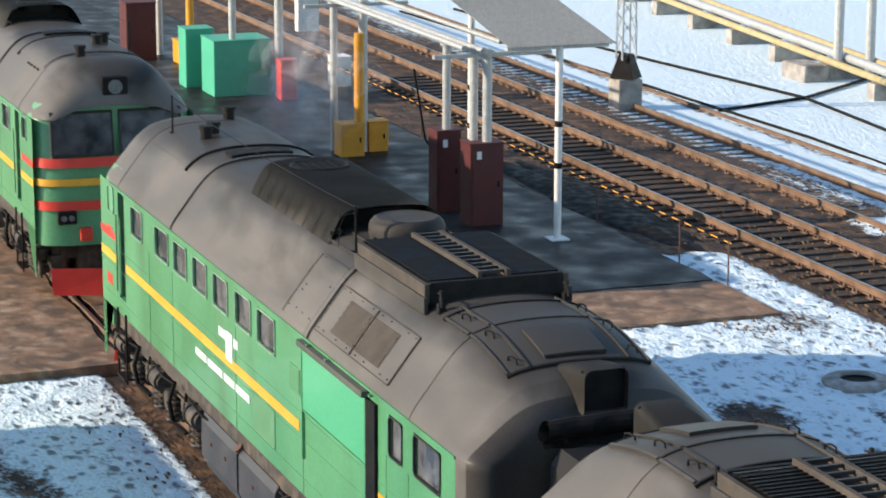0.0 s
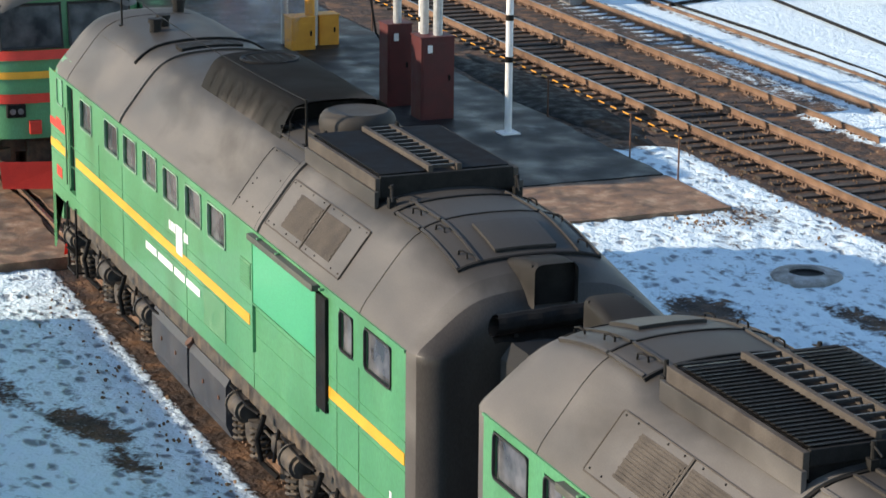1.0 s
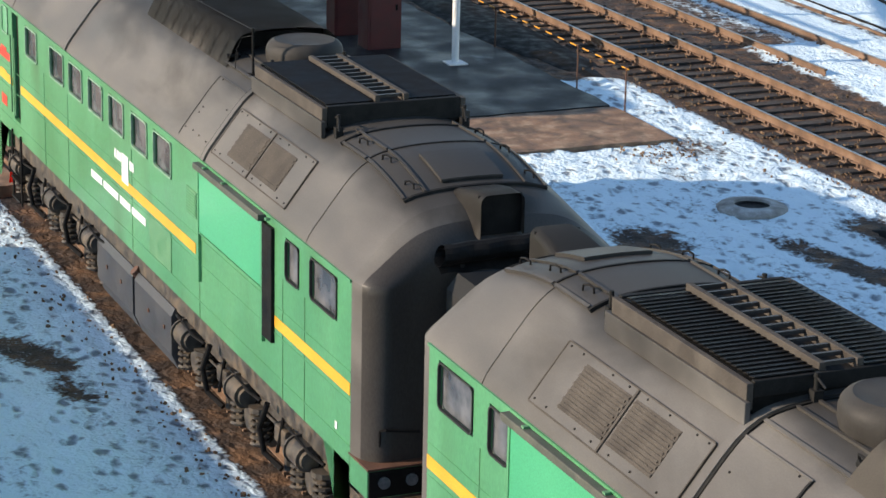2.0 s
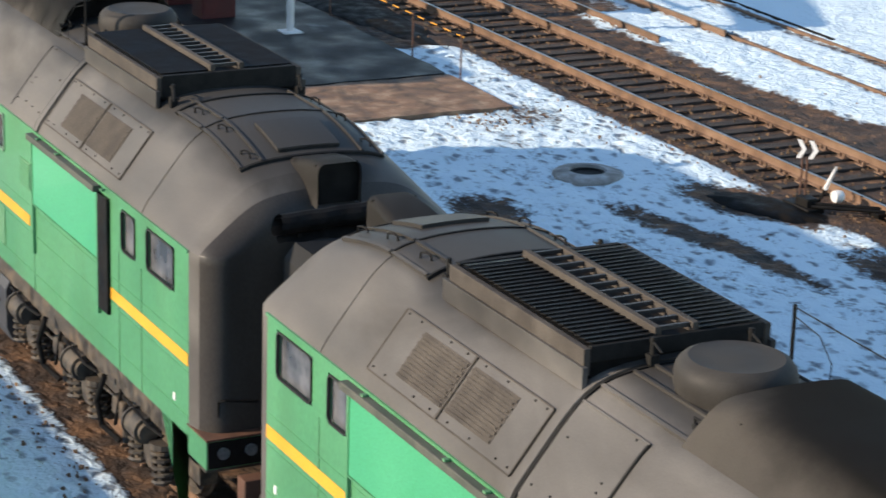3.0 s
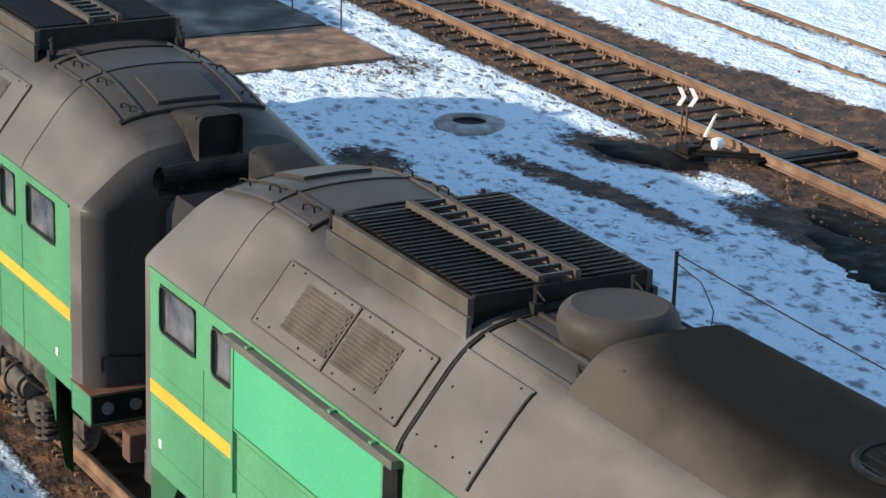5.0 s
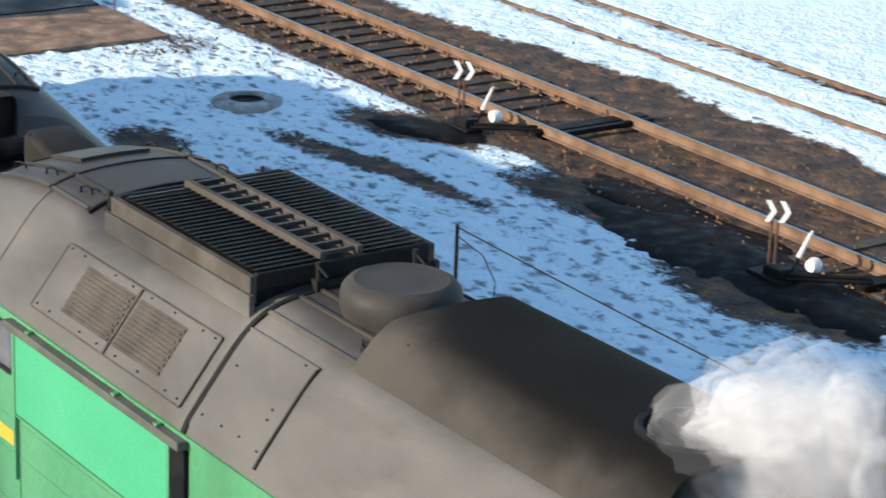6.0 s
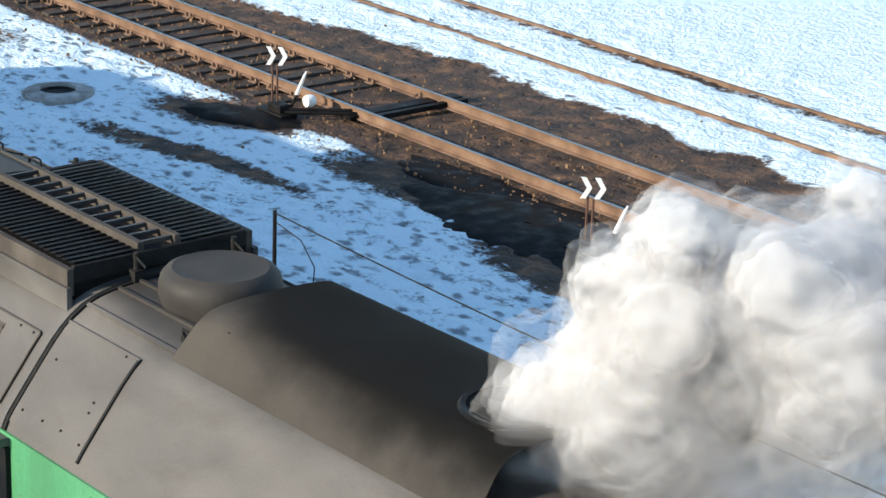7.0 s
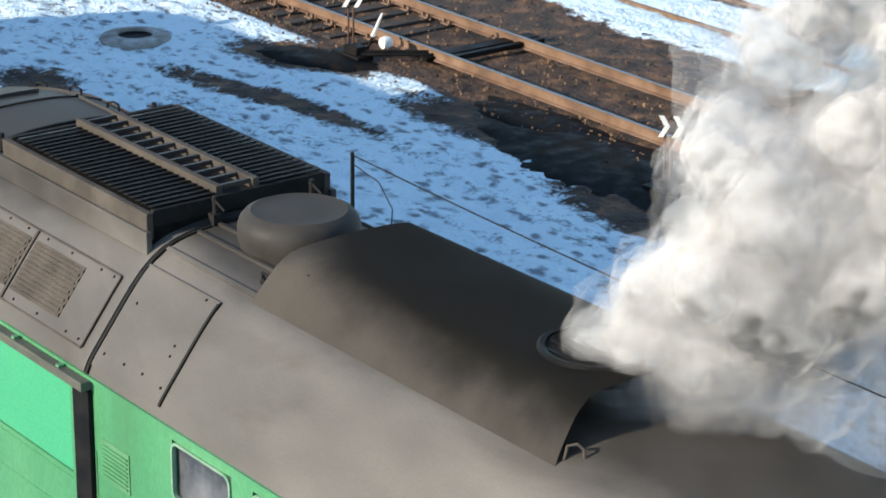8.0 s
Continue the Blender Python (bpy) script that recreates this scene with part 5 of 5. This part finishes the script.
def build_gantry():
    t = thing("pipe_gantry", (-26.1, 8.6, 0.08), "grey galvanised pipe gantry with posts along the platform", "gantry")
    for x, y, r in ((-25.9, 8.75, 0.10), (-26.15, 8.55, 0.09), (-27.4, 8.42, 0.09), (-34.6, 9.0, 0.11), (-35.0, 8.4, 0.09), (-43.5, 9.6, 0.12), (-43.9, 8.4, 0.10), (-52, 8.4, 0.1)):
        bm = B()
        tube(bm, (x, y, 1.75 if x > -28 else 0.05), (x, y, 3.75), r, 14)
        tube(bm, (x, y, 3.66), (x, y, 3.72), r + 0.05, 14)
        part("post", bm, GALV, t)
    for y, z, r in ((8.62, 3.72, 0.075), (8.2, 3.80, 0.06), (9.0, 3.9, 0.05)):
        bm = B()
        tube(bm, (-25.8, y, z), (-75, y, z), r, 12)
        part("pipe", bm, GALV, t, "long grey pipe")
    for x in (-26.0, -34.8, -43.7, -52):
        bm = B()
        box(bm, x - 0.06, x + 0.06, 7.6, 10.2, 3.58, 3.66)
        part("cross_beam", bm, GALV, t)
    bm = B()
    tube(bm, (-34.3, 8.8, 0.8), (-34.3, 8.8, 3.0), 0.12, 14)
    part("sleeve", bm, ORANGE, t, "orange painted sleeve")
    bm = B()
    tube(bm, (-50.3, 8.9, 0.7), (-50.3, 8.9, 3.4), 0.12, 14)
    part("sleeve", bm, ORANGE, t, "orange painted sleeve")
    bm = B()
    pipe(bm, [(-33.5, 9.9, 2.2), (-33.0, 10.0, 0.6), (-32.4, 10.2, 0.12), (-31.5, 9.8, 0.1)], 0.03, 8)
    part("hose", bm, BLACK, t, "black hanging hose")
    bm = B()
    box(bm, -43.0, -42.7, 9.9, 10.5, 1.9, 3.1, 0.03)
    box(bm, -43.02, -42.68, 10.05, 10.35, 2.1, 2.9)
    part("gauge_board", bm, WHITE, t, "white board on the gantry")


build_gantry()


def build_canopy():
    t = thing("canopy", (-24.0, 9.6, 0.08), "small corrugated canopy on white steel posts", "canopy")
    for x, y, h in ((-24.02, 9.55, 4.06), (-29.0, 9.6, 4.85)):
        bm = B()
        tube(bm, (x, y, 0.05), (x, y, h), 0.075, 16)
        box(bm, x - 0.2, x + 0.2, y - 0.2, y + 0.2, 0.06, 0.12, 0.01)
        p = part("post", bm, WHITE, t, "white painted steel post")
        # bands of shade across the sunlit post, painted black
        for z in (1.55, 2.4):
            bm = B()
            tube(bm, (x, y, z), (x, y, z + 0.12), 0.082, 16)
            part("band", bm, BLACK, p, "black band painted for shade on the post")
    # the sheet's unseen far length is added to shade the distant snow
    bm = B()
    rows = []
    for k in range(93):
        y = 8.35 + 2.3 * k / 92
        w = 0.025 * math.sin(k * math.pi / 2)
        rows.append([(-23.7, y, 4.08 + w), (-40.0, y, 6.87 + w)])
    loft(bm, rows)
    bmesh.ops.solidify(bm, geom=list(bm.faces), thickness=0.004)
    part("roof_sheet", bm, GALV, t, "grey corrugated sheet, its unseen far length added to cast shade")
    bm = B()
    box(bm, -24.1, -23.95, 8.4, 10.6, 3.98, 4.06)
    part("purlin", bm, GALV, t)


build_canopy()


def build_mast():
    t = thing("lattice_mast", (-38.9, 17.9, 0), "grey lattice mast on a concrete block between the tracks", "mast")
    bm = B()
    box(bm, -39.25, -38.55, 17.55, 18.25, -0.1, 0.8, 0.05)
    part("footing", bm, CONCRETE, t, "concrete block")
    bm = B()
    tube(bm, (-38.9, 17.9, 0.8), (-38.9, 17.9, 1.45), 0.48, 4, 0.22)
    part("boot", bm, BLACK, t, "dark tapered boot")
    legs = [(-1, -1), (1, -1), (1, 1), (-1, 1)]
    for a, b in legs:
        bm = B()
        tube(bm, (-38.9 + a * 0.2, 17.9 + b * 0.2, 1.3), (-38.9 + a * 0.12, 17.9 + b * 0.12, 9.0), 0.03, 6)
        part("leg", bm, GALV, t)
    for k in range(14):
        z = 1.5 + k * 0.52
        for i in range(4):
            bm = B()
            p, q = legs[i], legs[(i + 1) % 4]
            r0, r1 = 0.2 - 0.08 * (z - 1.3) / 7.7, 0.2 - 0.08 * (z + 0.52 - 1.3) / 7.7
            tube(bm, (-38.9 + p[0] * r0, 17.9 + p[1] * r0, z), (-38.9 + q[0] * r1, 17.9 + q[1] * r1, z + 0.52), 0.014, 5)
            part("brace", bm, GALV, t)


build_mast()


LAGGING = material("yellowed_pipe_lagging", [(0.34, 0.27, 0.13), (0.48, 0.40, 0.22)], 3, (0.7, 0.9), bump=0.2)


def build_pipeline():
    t = thing("heating_pipeline", (-50, 26, 0), "lagged yellowish heating pipes on low concrete supports", "pipeline")
    a, b = Vector((-66, 29.0, 0)), Vector((-36, 25.3, 0))
    d = (b - a).normalized()
    n = Vector((-d.y, d.x, 0))
    mats = (LAGGING, GALV, LAGGING)
    for k, (off, z, r) in enumerate(((-0.5, 0.55, 0.10), (0.2, 0.58, 0.13), (0.9, 0.52, 0.09))):
        bm = B()
        tube(bm, a + n * off + Vector((0, 0, z)), b + n * off + Vector((0, 0, z)), r, 14)
        part("pipe", bm, mats[k], t, "lagged pipe")
    for k in range(8):
        c = a + (b - a) * (k + 0.5) / 8
        bm = B()
        box(bm, c.x - 0.2, c.x + 0.2, c.y - 0.7, c.y + 1.1, -0.1, 0.44, 0.03)
        part("support", bm, CONCRETE, t, "concrete support block")
    bm = B()
    box(bm, -42.6, -41.2, 24.6, 25.4, -0.05, 0.45, 0.08)
    part("block", bm, CONCRETE, t, "rough concrete block")
    for x, y in ((-41.6, 25.9), (-41.0, 26.6), (-40.4, 27.3), (-39.6, 27.6)):
        bm = B()
        tube(bm, (x, y, 0), (x, y, 6), 0.14, 12)
        part("post", bm, GALV, t, "grey steel post")


build_pipeline()


def build_path_lines():
    """Dark cable lines lying across the snow."""
    for pts, r in (([(-60, 21.0), (-48.4, 22.0), (-38.6, 23.2), (-29.8, 22.3), (-25, 21.4)], 0.045), ([(-46, 31.0), (-43.8, 30.4), (-38.6, 23.2), (-37.5, 20.0)], 0.045), ([(-60, 19.0), (-42.1, 20.0), (-33, 20.3), (-20, 20.0)], 0.04)):
        bm = B()
        pipe(bm, [(x, y, 0.02) for x, y in pts], r, 8)
        solid("ground_pipe", bm, BLACK, "dark pipe lying across the snow", "pipe", "pipes on the snow")


build_path_lines()


def build_shade_wall():
    """A plain unseen wall, added outside the view to shade the snow beside the train."""
    bm = B()
    box(bm, -16.3, 40, -9.6, -9.2, -0.1, 3.1, 0.03)
    solid("wall_south", bm, CONCRETE, "unseen plain concrete wall added to cast shade", "wall", kind="structure")


build_shade_wall()


def scatter():
    """Leaves, stones and clods on the ballast and by the train."""
    rnd = random.Random(5)
    bm = B()
    for _ in range(1700):
        z = rnd.random()
        if z < 0.55:
            x, y = rnd.uniform(-26, 2), rnd.gauss(14.2, 1.0)
        elif z < 0.8:
            x, y = rnd.uniform(-22, 2), rnd.gauss(12.6, 0.3)
        elif z < 0.93:
            x, y = rnd.uniform(-16, -1), rnd.gauss(-1.75, 0.22)
        else:
            x, y = rnd.gauss(-16.4, 0.4), rnd.gauss(10.3, 0.4)
        r = rnd.uniform(0.008, 0.028)
        m = pose(x, y, 0.02 + r * 0.4, rnd.uniform(0, 90), rnd.uniform(0, 90), rnd.uniform(0, 180)) @ Matrix.Diagonal((1, rnd.uniform(0.5, 1), rnd.uniform(0.3, 0.8), 1))
        bmesh.ops.create_cube(bm, size=r * 2, matrix=m)
    solid("ballast_stones", bm, STONES, "scattered brown stones and dead leaves", "stones", kind="stuff")


STONES = material("stones_and_leaves", [(0.05, 0.035, 0.022), (0.16, 0.095, 0.05), (0.30, 0.19, 0.10)], 1.7, (0.7, 0.9), bump=0.2)
scatter()


# ---- exhaust smoke ----
SMOKE = smoke_material("dense_white_smoke", (0.985, 0.985, 0.985), 0.42)
VEILS = [(k, smoke_material("thinning_smoke", (0.985, 0.985, 0.985), q)) for k, q in ((1.16, 0.24), (1.38, 0.13), (1.66, 0.06))]
WISP = smoke_material("wispy_grey_smoke", (0.90, 0.92, 0.95), 0.10)
STEAM = smoke_material("faint_blue_smoke", (0.72, 0.78, 0.88), 0.03)


def puff_mesh(seed, mat, lump=0.30, sub=4):
    bm = B()
    bmesh.ops.create_icosphere(bm, subdivisions=sub, radius=1.0)
    for v in bm.verts:
        n = v.co.normalized()
        p = n + Vector((seed * 7.3, seed * 3.1, 0))
        v.co = n * (0.8 + lump * (noise.noise(p * 1.3) + 0.5 * noise.noise(p * 2.9) + 0.22 * noise.noise(p * 6.1)))
    me = finish("puff", bm, mat)
    me.polygons.foreach_set("use_smooth", [True] * len(me.polygons))
    return me


def add_puff(parent, mesh, size, turn):
    o = new("puff", mesh)
    o.parent = parent
    o.scale = (size,) * 3
    o.rotation_euler = turn
    return o


PLUMES = []


def build_smoke():
    rnd = random.Random(11)
    plume = thing("exhaust_smoke", (10.08, 0.05, 4.70), "billowing white smoke rising from the exhaust", "smoke")
    dense = [(puff_mesh(k + 1, SMOKE, 0.30), [(q, puff_mesh(k + 1 + 3 * j, mat, 0.34, 4)) for j, (q, mat) in enumerate(VEILS)]) for k in range(4)]
    thin = [puff_mesh(k + 8, WISP, 0.36, 3) for k in range(3)]
    born, i = 5.58, 0
    while born < 8.0:
        early = max(0.0, min(1.0, (7.1 - born) / 1.3))
        wispy = i % 3 == 2 or born < 5.70
        size = rnd.uniform(0.16, 0.24) if born < 5.9 else rnd.uniform(0.20, 0.38)
        up = (1.15 + 0.95 * (1 - early)) * rnd.uniform(0.55, 1.15)
        side = (1.7 * early + 1.25 * (1 - early)) * rnd.uniform(0.25, 1.9)
        start = Vector((rnd.uniform(0.02, 0.30), rnd.uniform(0.02, 0.30), 0))
        turn = (rnd.uniform(0, 6), rnd.uniform(0, 6), rnd.uniform(0, 6))
        if wispy:
            o = add_puff(plume, thin[i % 3], size * (2.4 if born < 7 else 1.7), turn)
            if born < 7.0:
                up = rnd.uniform(-0.45, 0.8)
                start += Vector((0.35, 0.2, 0))
            elif i % 2:
                up = rnd.uniform(0.0, 0.6)
                start += Vector((0.35, 0.2, 0))
        else:
            core, shells = dense[i % 4]
            size *= 0.72 + 0.32 * min(side, 2.0)
            o = add_puff(plume, core, size, turn)
            for k, mesh in shells:
                v = new("veil", mesh)
                v.parent = o
                v.scale = (k,) * 3
        ang = rnd.gauss(0.74, 0.34)
        PLUMES.append((o, born, start, Vector((side * math.cos(ang), side * math.sin(ang), up)), rnd.uniform(-25, 25)))
        born += 0.0115
        i += 1
    haze = thing("drifting_smoke", (-33.0, 7.0, 1.0), "faint bluish smoke drifting over the platform", "smoke")
    faint = [puff_mesh(k + 20, STEAM, 0.4, 3) for k in range(2)]
    for k in range(30):
        o = add_puff(haze, faint[k % 2], rnd.uniform(0.35, 0.9), (rnd.uniform(0, 6), rnd.uniform(0, 6), rnd.uniform(0, 6)))
        PLUMES.append((o, None, Vector(), Vector((rnd.gauss(0, 0.8), rnd.gauss(0, 0.6), rnd.uniform(-0.2, 2.2))), rnd.uniform(-20, 20)))


build_smoke()

for ob in list(bpy.data.objects):
    if "base_at" in ob:
        del ob["base_at"]


def motions():
    for o, born, start, go, turn in PLUMES:
        m0 = o.rotation_euler.to_matrix().to_4x4()
        if born is None:
            rows = [(t, Matrix.Translation(go + Vector((0.10, 0.05, 0.12)) * t) @ pose(0, 0, 0, 0, 0, turn * t / 8) @ m0) for t in (0.0, 2.0, 4.0, 6.0, 8.0)]
        else:
            down = start + Vector((0, 0, -0.95))
            rows = [(0.0, Matrix.Translation(down) @ m0), (born - 0.35, Matrix.Translation(down) @ m0), (born, Matrix.Translation(start + Vector((0, 0, -0.25))) @ m0)]
            for t in [u for u in np.arange(born + 0.25, 7.85, 0.4)] + [8.0]:
                if t > born + 0.04:
                    a = t - born
                    rise = go * a + Vector((0.08, 0.06, 0)) * a * a + start + Vector((0, 0, -0.15))
                    rows.append((float(t), Matrix.Translation(rise) @ pose(0, 0, 0, turn * a, 0, turn * a) @ m0))
        walk(o, rows)


motions()
